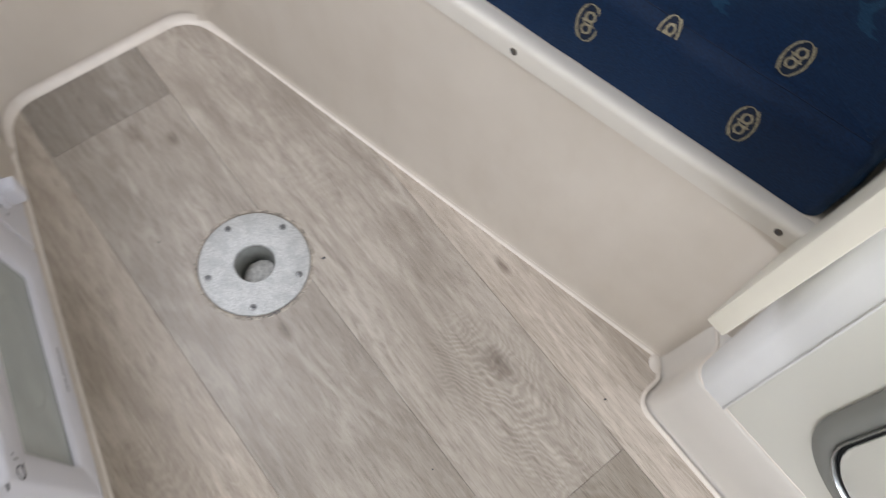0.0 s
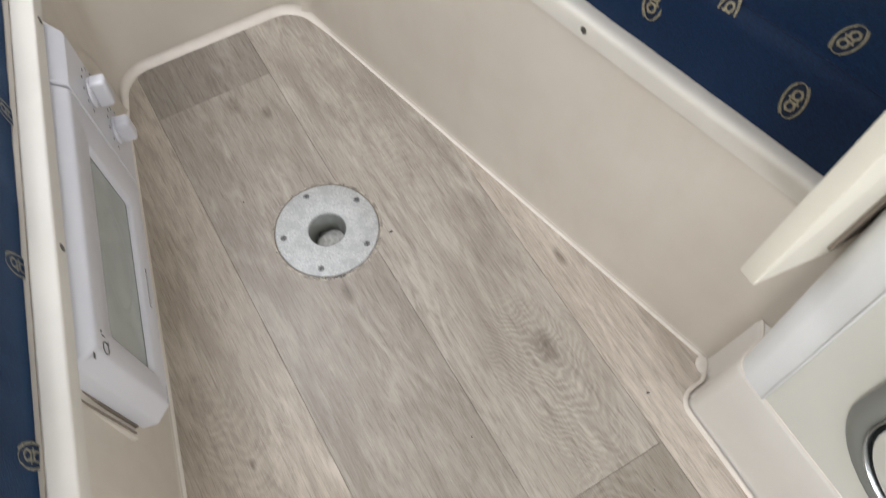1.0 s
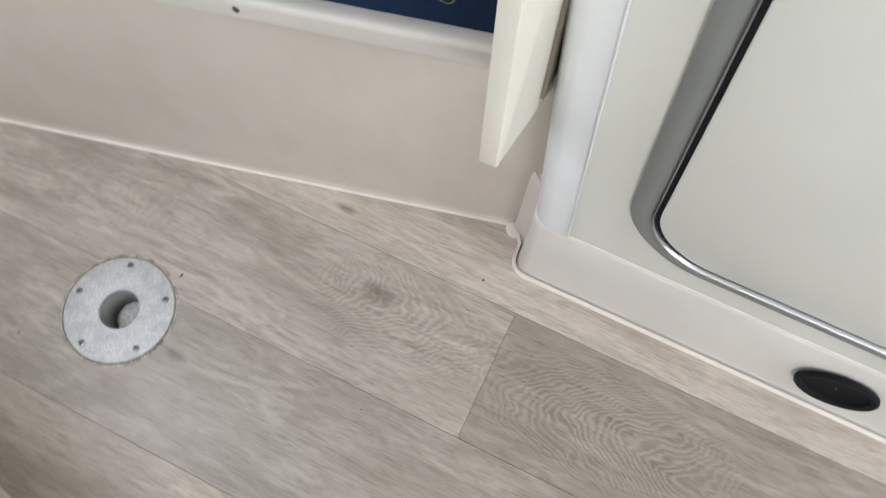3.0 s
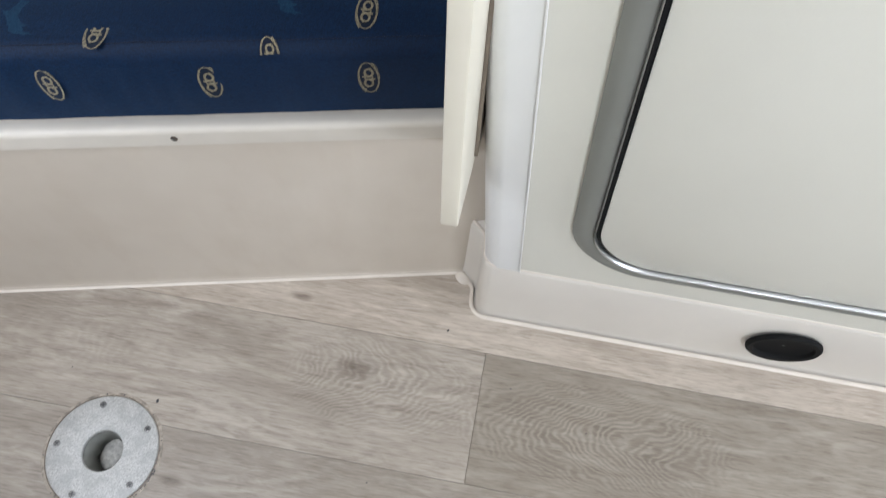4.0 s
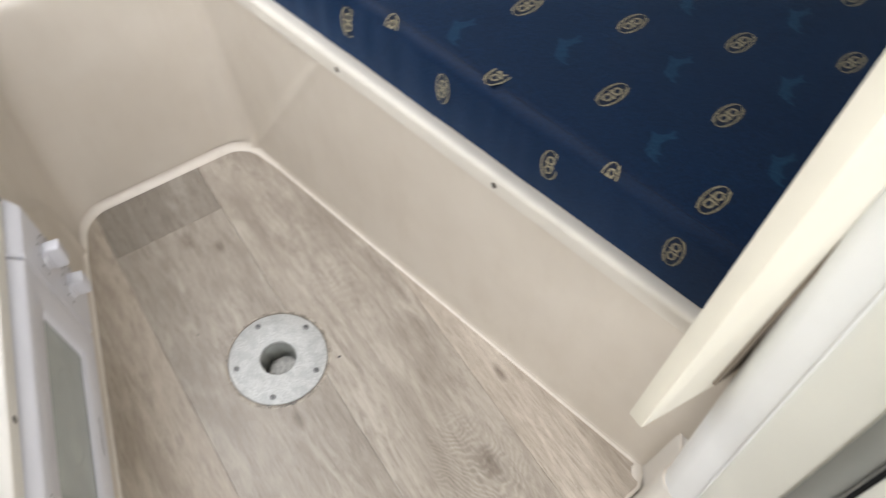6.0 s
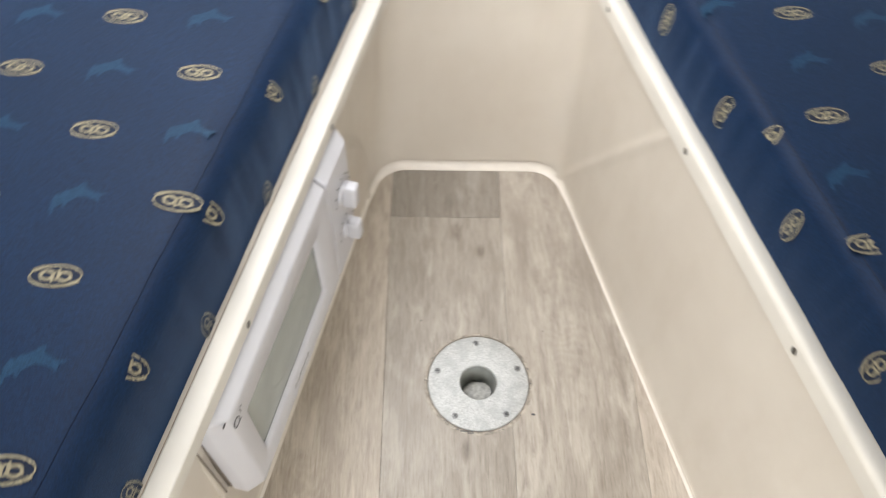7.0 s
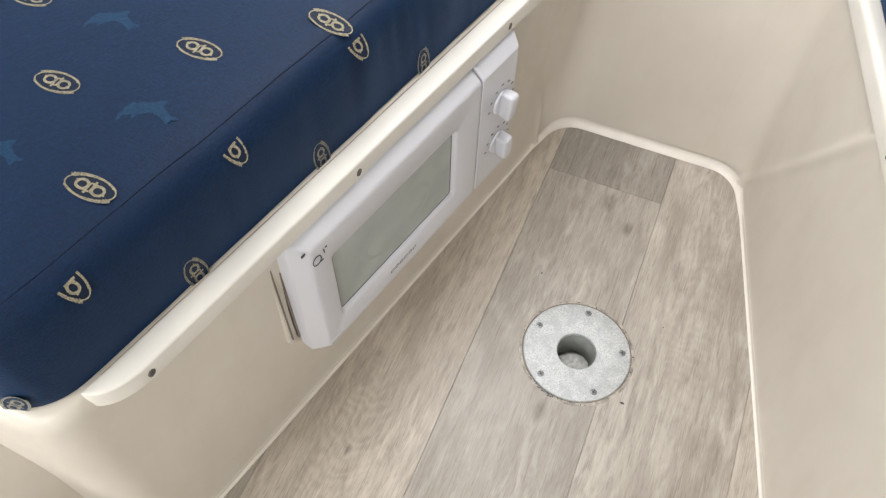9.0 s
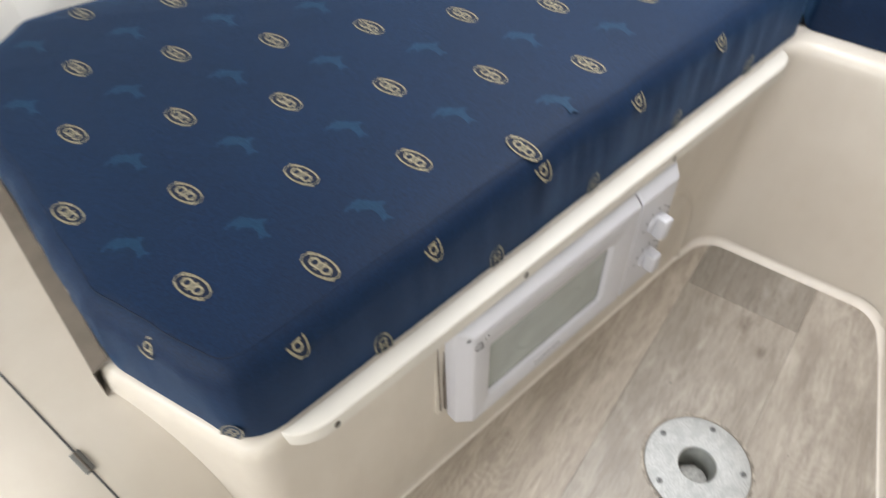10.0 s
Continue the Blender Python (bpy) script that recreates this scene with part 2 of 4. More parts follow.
GREY_FRAME = paint("grey_hatch_frame", (0.205, 0.21, 0.195), 0.42, 0.05, 0.2)
CHROME = Nodes("bright_trim").set((0.58, 0.60, 0.61), 0.30, 1.0)
RUBBER = paint("black_rubber", (0.010, 0.0105, 0.011), 0.66, 0.2, 0.3, spec=0.12)
# brown for painted shade in gaps and on the riser, and for dark joints
SHADE_JOINT_BROWN = paint("grey_brown_shade_and_joint", (0.20, 0.165, 0.13), 0.6, 0.2, 0.4, 20)
INK = Nodes("dark_print").set((0.06, 0.06, 0.065), 0.5)
HEADLINER = paint("white_headliner", (0.74, 0.72, 0.68), 0.7, 0.04, 0.4)


def window_glass():
    n = Nodes("oven_window")
    p = n.position()
    base = n.ramp(n.noise(p, 14, 2), [(0.35, (0.33, 0.355, 0.335)), (0.65, (0.39, 0.415, 0.395))])
    n.bump(n.noise(p, 900, 1), 0.12, 0.0004)
    return n.set(base, 0.22, spec=0.5)


OVEN_GLASS = window_glass()


# ---- mesh helpers ----
def mesh_of(name, bm, mat, smooth=True, angle=40):
    bmesh.ops.recalc_face_normals(bm, faces=bm.faces)
    me = bpy.data.meshes.new(name)
    bm.to_mesh(me)
    bm.free()
    me.materials.append(mat)
    if smooth:
        me.shade_smooth()
        me.set_sharp_from_angle(angle=radians(angle))
    return me


def thing(name, bm, mat, label, category, group="", kind="", m=None, angle=40):
    ob = new(name, mesh_of(name, bm, mat, True, angle))
    if m is not None:
        ob.matrix_world = m
    return tagged(ob, label, category, group, kind)


def holder(name, m, label, category, group="", kind=""):
    ob = new(name)
    ob.empty_display_size = 0.05
    ob.matrix_world = m
    return tagged(ob, label, category, group, kind)


def part(name, bm, mat, parent, label="", m=None, angle=40):
    ob = new(name, mesh_of(name, bm, mat, True, angle))
    ob.parent = parent
    if m is not None:
        ob.matrix_basis = m
    return tagged(ob, label)


def loft(rings, closed=False, cap_start=False, cap_end=False, bm=None):
    """Skin through rings of equally many points."""
    bm = bm or bmesh.new()
    vs = [[bm.verts.new(p) for p in ring] for ring in rings]
    n = len(rings[0])
    for a, b in zip(vs, vs[1:]):
        for i in range(n if closed else n - 1):
            j = (i + 1) % n
            bm.faces.new((a[i], a[j], b[j], b[i]))
    if cap_start:
        bm.faces.new(vs[0][::-1])
    if cap_end:
        bm.faces.new(vs[-1])
    return bm


def rounded(points, radii, steps=8, closed=False):
    """A plan path with its corners rounded."""
    out = []
    n = len(points)
    for i, p in enumerate(points):
        r = radii[i]
        if r <= 0 or (not closed and i in (0, n - 1)):
            out.append(Vector(p[:2]))
            continue
        a, b, c = Vector(points[i - 1][:2]), Vector(p[:2]), Vector(points[(i + 1) % n][:2])
        u, v = (a - b).normalized(), (c - b).normalized()
        half = u.angle(v) / 2
        d = min(r / math.tan(half), 0.49 * (a - b).length, 0.49 * (c - b).length)
        r = d * math.tan(half)
        mid = b + (u + v).normalized() * (r / math.sin(half))
        s, e = (b + u * d) - mid, (b + v * d) - mid
        turn = s.angle_signed(e)
        for k in range(steps + 1):
            w = s.copy()
            w.rotate(Matrix.Rotation(-turn * k / steps, 2))
            out.append(mid + w)
    return out


def dense(path, step):
    """The same path with points no further apart than step."""
    out = [path[0]]
    for a, b in zip(path, path[1:]):
        k = max(1, math.ceil((b - a).length / step))
        out += [a.lerp(b, i / k) for i in range(1, k + 1)]
    return out


def offset(path, d, closed=False):
    """The path moved d to its left."""
    out = []
    n = len(path)
    for i, p in enumerate(path):
        a = path[i - 1] if closed or i else path[0]
        b = path[(i + 1) % n] if closed or i < n - 1 else path[-1]
        t = (b - a).normalized()
        out.append(p + Vector((-t.y, t.x)) * d)
    return out


def box(sx, sy, sz, bevel=0.0, seg=2, at=(0, 0, 0)):
    bm = bmesh.new()
    bmesh.ops.create_cube(bm, size=1, matrix=Matrix.Translation(at) @ Matrix.Diagonal((sx, sy, sz, 1)))
    if bevel:
        bmesh.ops.bevel(bm, geom=bm.edges[:], offset=bevel, segments=seg, profile=0.5, affect="EDGES")
    return bm


def lathe(profile, n=48):
    rings = [[(r * math.cos(2 * math.pi * i / n), r * math.sin(2 * math.pi * i / n), z) for i in range(n)] for r, z in profile]
    return loft(rings, closed=True)


def prism(outline, z0, z1, bevel=0.0, seg=2):
    """A plate from a plan outline."""
    bm = bmesh.new()
    f = bm.faces.new([bm.verts.new((p[0], p[1], z0)) for p in outline])
    top = bmesh.ops.extrude_face_region(bm, geom=[f])
    bmesh.ops.translate(bm, vec=(0, 0, z1 - z0), verts=[v for v in top["geom"] if isinstance(v, bmesh.types.BMVert)])
    if bevel:
        bmesh.ops.recalc_face_normals(bm, faces=bm.faces)
        edges = [e for e in bm.edges if e.calc_face_angle(0) > radians(30)]
        bmesh.ops.bevel(bm, geom=edges, offset=bevel, segments=seg, profile=0.5, affect="EDGES")
    return bm


def screw(name, m, parent=None, r=0.005, mat=None, label="countersunk cross-head screw"):
    """Cross-head screw: domed head with two slots pressed in."""
    bm = lathe([(0.0, 0.0006), (r * 0.6, 0.0006), (r * 0.86, 0.0003), (r * 0.9, -0.0004), (r, 0.0002), (r * 1.04, -0.001)], 20)
    bmesh.ops.remove_doubles(bm, verts=bm.verts, dist=1e-6)
    ob = part(name, bm, mat or STEEL, parent, label, m)
    for a in (0, 90):
        part("slot", box(r * 1.2, r * 0.30, 0.0004, at=(0, 0, 0.0006)), INK, ob, "dark cross slot", pose(0, 0, 0, 0, 0, a + 20))
    return ob


# ---- plan of the cabin ----
def left_x(y):
    return -0.309 + 0.243 * y


def right_x(y):
    return 0.294 - 0.240 * y


def left_rail_x(y):
    return -0.261 + 0.237 * y


def right_rail_x(y):
    return 0.281 - 0.2345 * y


FRONT_Y = 0.487
SEAT_Z = 0.470

# berth moulding: inner faces of both berths and the forward well, one skin with a lip on top
low_pts = [(-1.10, -0.405), (-0.625, -0.536), (left_x(-0.50), -0.516), (left_x(FRONT_Y), FRONT_Y), (right_x(FRONT_Y), FRONT_Y), (right_x(-0.58), -0.58)]
top_pts = [(-1.10, -0.390), (-0.625, -0.523), (left_rail_x(-0.5) - 0.022, -0.504), (left_rail_x(FRONT_Y + 0.03) - 0.022, FRONT_Y + 0.03), (right_rail_x(FRONT_Y + 0.03) + 0.003, FRONT_Y + 0.03), (right_rail_x(-0.58) + 0.003, -0.58)]
low = rounded(low_pts, [0, 0.05, 0.055, 0.07, 0.07, 0], 10)
top = rounded(top_pts, [0, 0.05, 0.045, 0.05, 0.05, 0], 10)


def spread_pair(a, b, n=200):
    oa, ob2 = [a[0]], [b[0]]
    for i in range(len(a) - 1):
        k = n if (a[i + 1] - a[i]).length > 0.12 else 1
        oa += [a[i].lerp(a[i + 1], j / k) for j in range(1, k + 1)]
        ob2 += [b[i].lerp(b[i + 1], j / k) for j in range(1, k + 1)]
    return oa, ob2


def pressed(p, z):
    """Shallow steps pressed into the moulding: forward of a slanting crease to starboard, and round the oven's end to port."""
    if p.x > 0.1 and z < 0.465:
        k = (p.y - (0.461 - 0.636 * z)) / 0.016
        d = -0.0045 * math.exp(-k * k * 2.5) + 0.0025 / (1 + math.exp(-4 * k))
        return p + Vector((0.972, 0.235)) * d
    if p.x < -0.1 and p.y > 0.10 and z < 0.45:
        r = math.hypot((p.y - 0.17) / 0.235, z / 0.325)
        k = (r - 1.0) / 0.05
        d = 0.0055 * math.exp(-k * k * 2.5) - 0.0030 / (1 + math.exp(-4 * min(k, 20)))
        return p + Vector((0.972, -0.236)) * d * (1 if p.y < 0.41 else 0.0 if p.y > 0.45 else (0.45 - p.y) / 0.04)
    return p


low, top = spread_pair(low, top)
rings = []
for z, f, out in [(-0.02, 0, -0.004), (0.0, 0, -0.004), (0.006, 0.0, -0.001), (0.014, 0.02, 0.0), *[(0.03 + 0.0075 * i, 0.04 + 0.017125 * i, 0) for i in range(56)], (0.452, 1.0, 0.001), (0.462, 1, 0.004), (0.468, 1, 0.010), (0.470, 1, 0.020), (0.470, 1, 0.060), (0.462, 1, 0.07), (0.40, 1, 0.075)]:
    base = [p.lerp(q, f) for p, q in zip(low, top)]
    rings.append([(*pressed(p, z), z) for p in offset(base, out)])
moulding = thing("wall_berth_moulding", loft(rings), GELCOAT, "cream moulded fibreglass berth front with rounded corners round the cabin sole", "wall", kind="structure", angle=60)

# sealant bead along the foot of the moulding
def bead(path, name, r=0.0055, swell=0.0):
    """Concave fillet from the foot of the wall out over the floor; swell widens it towards the bow."""
    rings = []
    outer = [offset(path, d) for d in (-0.001, -0.02)]
    for k in range(7):
        a = 0.5 * math.pi * k / 6
        ring = []
        for p, q in zip(*outer):
            w = r * (1 + swell * min(1.0, max(0.0, (p.y - 0.38) / 0.09)))
            ring.append((*(p + (q - p).normalized() * w * (1 - math.sin(a))), max(0.0004, w * 1.15 * (1 - math.cos(a)))))
        rings.append(ring)
    return loft(rings)


thing("trim_floor_bead", bead([p for p in low], "bead", 0.0065, 1.1), SEAL, "pale sealant bead where the moulding meets the floor", "trim", kind="structure")

# ---- starboard locker: plinth, rounded post, face with hatch ----
plinth_path = dense(rounded([(0.406, -0.44), (0.4165, -0.500), (0.388, -0.531), (0.338, -0.534), (0.338, -1.75)], [0, 0.022, 0.02, 0.034, 0], 8), 0.06)
rings = []
for z, out in [(-0.02, 0.0), (0.0, 0.0), (0.008, 0.003), (0.02, 0.004), (0.10, 0.004), (0.188, 0.004), (0.196, 0.006), (0.200, 0.010), (0.2005, 0.016), (0.200, 0.05)]:
    rings.append([(*p, z) for p in offset(plinth_path, out)])
plinth = thing("wall_plinth", loft(rings), PLINTH_GEL, "cream fibreglass plinth below the locker face", "plinth", kind="structure", angle=60)
thing("trim_plinth_bead", bead(plinth_path, "bead", 0.0060), SEAL, "pale sealant bead along the plinth", "trim", kind="structure")
thing("trim_corner_sealant", lathe([(0.0001, 0.0050), (0.008, 0.0045), (0.014, 0.0025), (0.018, 0.0004), (0.019, -0.002)], 28), SEAL, "smoothed sealant where moulding and plinth meet", "trim", kind="structure", m=pose(0.407, -0.512, 0))

# thin pale bead that gives the plinth's top edge its highlight line
rings = []
for k in range(7):
    a = math.pi * k / 6
    rings.append([(*p, 0.1995 + 0.0030 * math.sin(a)) for p in offset(plinth_path[1:], 0.0075 + 0.0030 * math.cos(a))])
thing("trim_plinth_highlight", loft(rings), SEAL, "pale bead added for the highlight along the plinth's top edge", "trim", kind="structure")

LEAN = 0.068  # the locker face leans forward with height


def leaned(p):
    return (p[0], p[1] + LEAN * (p[2] - 0.20), p[2])


locker = holder("wardrobe_locker", pose(0, 0, 0), "cream laminate wardrobe locker with a rounded white corner post", "locker")
post_path = dense(rounded([(0.60, -0.534), (0.342, -0.540), (0.342, -0.594)], [0, 0.045, 0], 12), 0.05)
rings = [[leaned((*p, z)) for p in offset(post_path, o)] for z, o in [(0.198, 0.0)] + [(0.2 + 0.17 * i, 0.0) for i in range(1, 10)]]
part("corner_post", loft(rings), POST_WHITE, locker, "cool white rounded corner post", angle=60)
rings = [[leaned((0.344, y, z)) for y in (-0.594, -0.60, -0.9, -1.3, -1.75)] for z in (0.198, 0.6, 1.0, 1.4, 1.9)]
bm = loft(rings)
part("face_panel", bm, DOOR_CREAM, locker, "flat cream laminate face")
bm = box(0.004, 0.0025, 1.66, 0.0008, at=(0.3415, -0.595, 1.03))
for v in bm.verts:
    v.co = leaned(v.co)
part("edge_strip", bm, POST_WHITE, locker, "thin bright edge strip")


def rounded_rect(y0, y1, z0, z1, r, n=10):
    return rounded([(y0, z0), (y1, z0), (y1, z1), (y0, z1)], [r] * 4, n, closed=True)


def frame_ring(outer, inner, x0, x1, name, mat, parent, label, edge=0.004):
    """A raised ring between two outlines in the locker's face plane (y, z)."""
    def ring(o, x):
        return [leaned((x, p.x, p.y)) for p in o]
    mid_o = [p.lerp(q, 0.25) for p, q in zip(outer, inner)]
    mid_i = [p.lerp(q, 0.80) for p, q in zip(outer, inner)]
    bm = loft([ring(outer, x0), ring(outer, x1 + edge), ring(mid_o, x1), ring(mid_i, x1), ring(inner, x1 + edge), ring(inner, x0)], closed=True)
    return part(name, bm, mat, parent, label, angle=50)


HY0, HY1, HZ0, HZ1 = -1.42, -0.656, 0.256, 1.35
o1 = rounded_rect(HY0, HY1, HZ0, HZ1, 0.115)
o2 = rounded_rect(HY0 + 0.029, HY1 - 0.029, HZ0 + 0.020, HZ1 - 0.029, 0.092)
o3 = rounded_rect(HY0 + 0.033, HY1 - 0.0305, HZ0 + 0.0245, HZ1 - 0.033, 0.090)
o4 = rounded_rect(HY0 + 0.041, HY1 - 0.0370, HZ0 + 0.0290, HZ1 - 0.041, 0.084)
# brown strip added in the gap beside the board to give its shade
part("board_gap_shade", box(0.10, 0.004, 1.2, 0.0, at=(0.398, -0.5123, 1.08)), SHADE_JOINT_BROWN, locker, "dark strip that stands in for shade between locker and board")
frame_part = frame_ring(o1, o2, 0.344, 0.336, "hatch_frame", GREY_FRAME, locker, "grey rounded hatch frame")
frame_ring(o2, o3, 0.344, 0.3335, "trim_ring", CHROME, locker, "bright metal trim ring", 0.001)
frame_ring(o3, o4, 0.344, 0.3405, "gasket", RUBBER, locker, "black rubber gasket", 0.001)
bm = loft([[leaned((x, p.x, p.y)) for p in o] for x, o in ((0.343, o4), (0.339, o4), (0.3375, rounded_rect(HY0 + 0.044, HY1 - 0.0395, HZ0 + 0.0315, HZ1 - 0.044, 0.0815)))], closed=True, cap_end=True)
part("hatch_door", bm, DOOR_CREAM, locker, "flat cream hatch door, closed")

# oval vent in the plinth
vent = holder("oval_vent", pose(0.3335, -1.022, 0.105, 0, -90, 0), "black oval plastic vent set in the plinth", "vent")
def oval(a, b, n=40):
    return [(b * math.sin(2 * math.pi * i / n), a * math.cos(2 * math.pi * i / n)) for i in range(n)]


def oval_loft(profile):
    return loft([[(*p, z) for p in oval(a, b)] for a, b, z in profile], closed=True)


part("rim", oval_loft([(0.056, 0.056 * 0.92, -0.004), (0.056, 0.0515, 0.001), (0.053, 0.0485, 0.004), (0.046, 0.0415, 0.003), (0.044, 0.0395, -0.003)]), RUBBER, vent, "black rounded rim")
bm = oval_loft([(0.044, 0.0395, -0.003), (0.030, 0.027, -0.0045), (0.001, 0.001, -0.0045)])
part("flap", bm, RUBBER, vent, "black sunken flap")

# partition board that hangs beside the locker
bt = 0.018
outline = [(0.229, 0.534), (0.2305, 0.526), (0.2355, 0.5205), (0.243, 0.518), (0.60, 0.302), (0.60, 1.75), (0.229, 1.75)]
bm = prism(outline, 0, bt, 0.002, 2)
board = thing("partition_board", bm, BOARD_WHITE, "ivory painted partition board with a slanted lower end beside the locker", "board", m=Matrix.Translation((0, -0.492, 0)) @ Matrix.Rotation(radians(90), 4, "X"))

# ---- berth rails ----
def rail(name, xf, side, y0, y1, foot, square, label):
    """Moulded cap rail: square-edged with a flat top, or a rounded nose with the top falling away from it; flat inner face, ends rounded off in plan."""
    ob = holder(name, pose(0, 0, 0), label, "rail", "berth rails")
    if square:
        prof = [(0.0, foot), (0.0, foot + 0.002), (0.0, 0.4692), (0.0004, 0.4708), (0.0016, 0.4718), (0.0030, 0.4722), (0.0120, 0.4730), (0.0240, 0.4736), (0.0256, 0.4732), (0.0265, 0.4720), (0.0265, 0.4600), (0.0150, foot)]
    else:
        prof = [(0.0, foot), (0.0, 0.4650), (0.0008, 0.4690), (0.0030, 0.4715), (0.0060, 0.4728), (0.0110, 0.4730), (0.0235, 0.4702), (0.0258, 0.4692), (0.0265, 0.4690), (0.0265, 0.4600), (0.0170, 0.4540), (0.0150, foot)]
    n = 26
    # finer steps at the ends
    ends = [0.0, 0.001, 0.003, 0.006, 0.010, 0.015, 0.021, 0.028, 0.037, 0.048]
    fs = sorted(set(ends + [1 - f for f in ends] + [i / n for i in range(1, n)]))
    rings = []
    for f in fs:
        y = y0 + (y1 - y0) * f
        e = min(f, 1 - f) * (y1 - y0)
        k = 1.0 if e > 0.045 else max(0.06, math.sqrt(max(0.0, 1 - ((0.045 - e) / 0.045) ** 2)))
        rings.append([(xf(y) + side * (0.0265 - (0.0265 - a) * k), y, z) for a, z in prof])
    bm = loft(rings, closed=True, cap_start=True, cap_end=True)
    part("cap", bm, RAIL_WHITE, ob, "smooth ivory cap")
    return ob


def rail_screws(ob, xf, side, ys):
    for y in ys:
        m = Matrix.Translation((xf(y) - side * 0.0005, y, 0.4575)) @ Matrix.Rotation(radians(-90 * side), 4, "Y")
        screw("screw", m, ob, 0.0048, DARK_STEEL, "dull countersunk screw")


rail_l = rail("berth_rail", left_rail_x, -1, -0.462, 0.478, 0.4480, True, "ivory plastic cap rail screwed along the berth edge over the oven")
rail_screws(rail_l, left_rail_x, -1, (-0.416, -0.126, 0.170))
dirt = [[(left_rail_x(y) - a, y, z) for y in [-0.44 + 0.03 * k for k in range(30)]] for a, z in ((0.0266, 0.4690), (0.0268, 0.4722), (0.0276, 0.4722), (0.0279, 0.4690))]
part("dirt_line", loft(dirt), paint("brown_grime", (0.38, 0.315, 0.24), 0.8, 0.5, 0.5, 45), rail_l, "brown grime in the joint behind the rail")
rail_r = rail("berth_rail", right_rail_x, 1, -0.530, 0.478, 0.4430, False, "ivory plastic cap rail screwed along the berth edge beside the locker")
rail_screws(rail_r, right_rail_x, 1, (-0.474, -0.154, 0.136, 0.42))

# ---- microwave oven let into the port berth front ----
U, N = Vector((0.236, 0.972, 0)).normalized(), Vector((0.972, -0.236, 0)).normalized()
mw_m = Matrix(((U.x, N.x, 0, -0.3076), (U.y, N.y, 0, -0.2452), (0, 0, 1, 0.196), (0, 0, 0, 1)))
# local axes: x along the front, y out into the cabin, z up; the origin is the lower aft corner of the door face
oven = holder("microwave_oven", mw_m, "white built-in microwave oven with a grey window and two knobs", "microwave")
W, H, SPLIT = 0.442, 0.248, 0.346
part("casing", box(W - 0.012, 0.10, H - 0.010, 0.004, at=(W / 2, -0.072, H / 2)), WHITE_PLASTIC, oven, "white metal casing")


def front_plate(x0, x1, z0, z1, r):
    """Rings of a moulded front; ring(l, rt, b, t, y) draws each side in by its own amount."""
    o = rounded([(x0, z0), (x1, z0), (x1, z1), (x0, z1)], [r] * 4, 6, closed=True)
    def ring(l, rt, b, t, y):
        return [(x0 + l + (p.x - x0) * (x1 - x0 - l - rt) / (x1 - x0), y, z0 + b + (p.y - z0) * (z1 - z0 - b - t) / (z1 - z0)) for p in o]
    return ring


ring = front_plate(0.0, SPLIT - 0.0006, 0.0, H, 0.006)
wx0, wx1, wz0, wz1 = 0.049, 0.292, 0.052, 0.187
win = rounded([(wx0, wz0), (wx1, wz0), (wx1, wz1), (wx0, wz1)], [0.006] * 4, 6, closed=True)
win_in = rounded([(wx0 + 0.0025, wz0 + 0.0025), (wx1 - 0.0025, wz0 + 0.0025), (wx1 - 0.0025, wz1 - 0.0025), (wx0 + 0.0025, wz1 - 0.0025)], [0.005] * 4, 6, closed=True)
win_out = rounded([(wx0 - 0.004, wz0 - 0.004), (wx1 + 0.004, wz0 - 0.004), (wx1 + 0.004, wz1 + 0.004), (wx0 - 0.004, wz1 + 0.004)], [0.009] * 4, 6, closed=True)
rings = [ring(0, 0, 0, 0, -0.036), ring(0, 0, 0, 0, -0.019), ring(0.0015, 0.0002, 0.001, 0.0015, -0.0165), ring(0.003, 0.0003, 0.0018, 0.0032, -0.0148), ring(0.0145, 0.0008, 0.0052, 0.013, -0.0036), ring(0.017, 0.001, 0.006, 0.0155, -0.0014), ring(0.0195, 0.002, 0.008, 0.0185, -0.0002), ring(0.024, 0.0035, 0.010, 0.0225, 0.0)]
rings += [[(p.x, 0.0005, p.y) for p in win_out], [(p.x, -0.002, p.y) for p in win], [(p.x, -0.007, p.y) for p in win_in]]
door = part("oven_door", loft(rings, closed=True), WHITE_PLASTIC, oven, "white moulded door", angle=50)
bm = bmesh.new()
bm.faces.new([bm.verts.new((p.x, -0.0068, p.y)) for p in win_in])
part("window", bm, OVEN_GLASS, door, "grey perforated glass window")
# the recess's shade, drawn as a dark line on all four sides
win_shade = rounded([(wx0 + 0.0042, wz0 + 0.0042), (wx1 - 0.0042, wz0 + 0.0042), (wx1 - 0.0042, wz1 - 0.0042), (wx0 + 0.0042, wz1 - 0.0042)], [0.0045] * 4, 6, closed=True)
part("window_edge_shade", loft([[(p.x, -0.0062, p.y) for p in win_in], [(p.x, -0.0066, p.y) for p in win_shade]], closed=True), paint("dark_window_shade", (0.10, 0.105, 0.105), 0.5, 0.1), door, "thin dark line for the shade round the sunken window")
# turntable seen faintly through the window
bm = lathe([(0.050, 0.0), (0.053, 0.0008), (0.056, 0.0)], 40)
for v in bm.verts:
    v.co = Vector((0.174 + v.co.x * 1.25, -0.0066 + v.co.z * 0.08, 0.115 + v.co.y * 0.75))
part("turntable_edge", bm, paint("dim_grey", (0.352, 0.378, 0.357), 0.24), door, "faint oval edge of the turntable")
ring = front_plate(SPLIT + 0.0006, W, 0.0, H, 0.006)
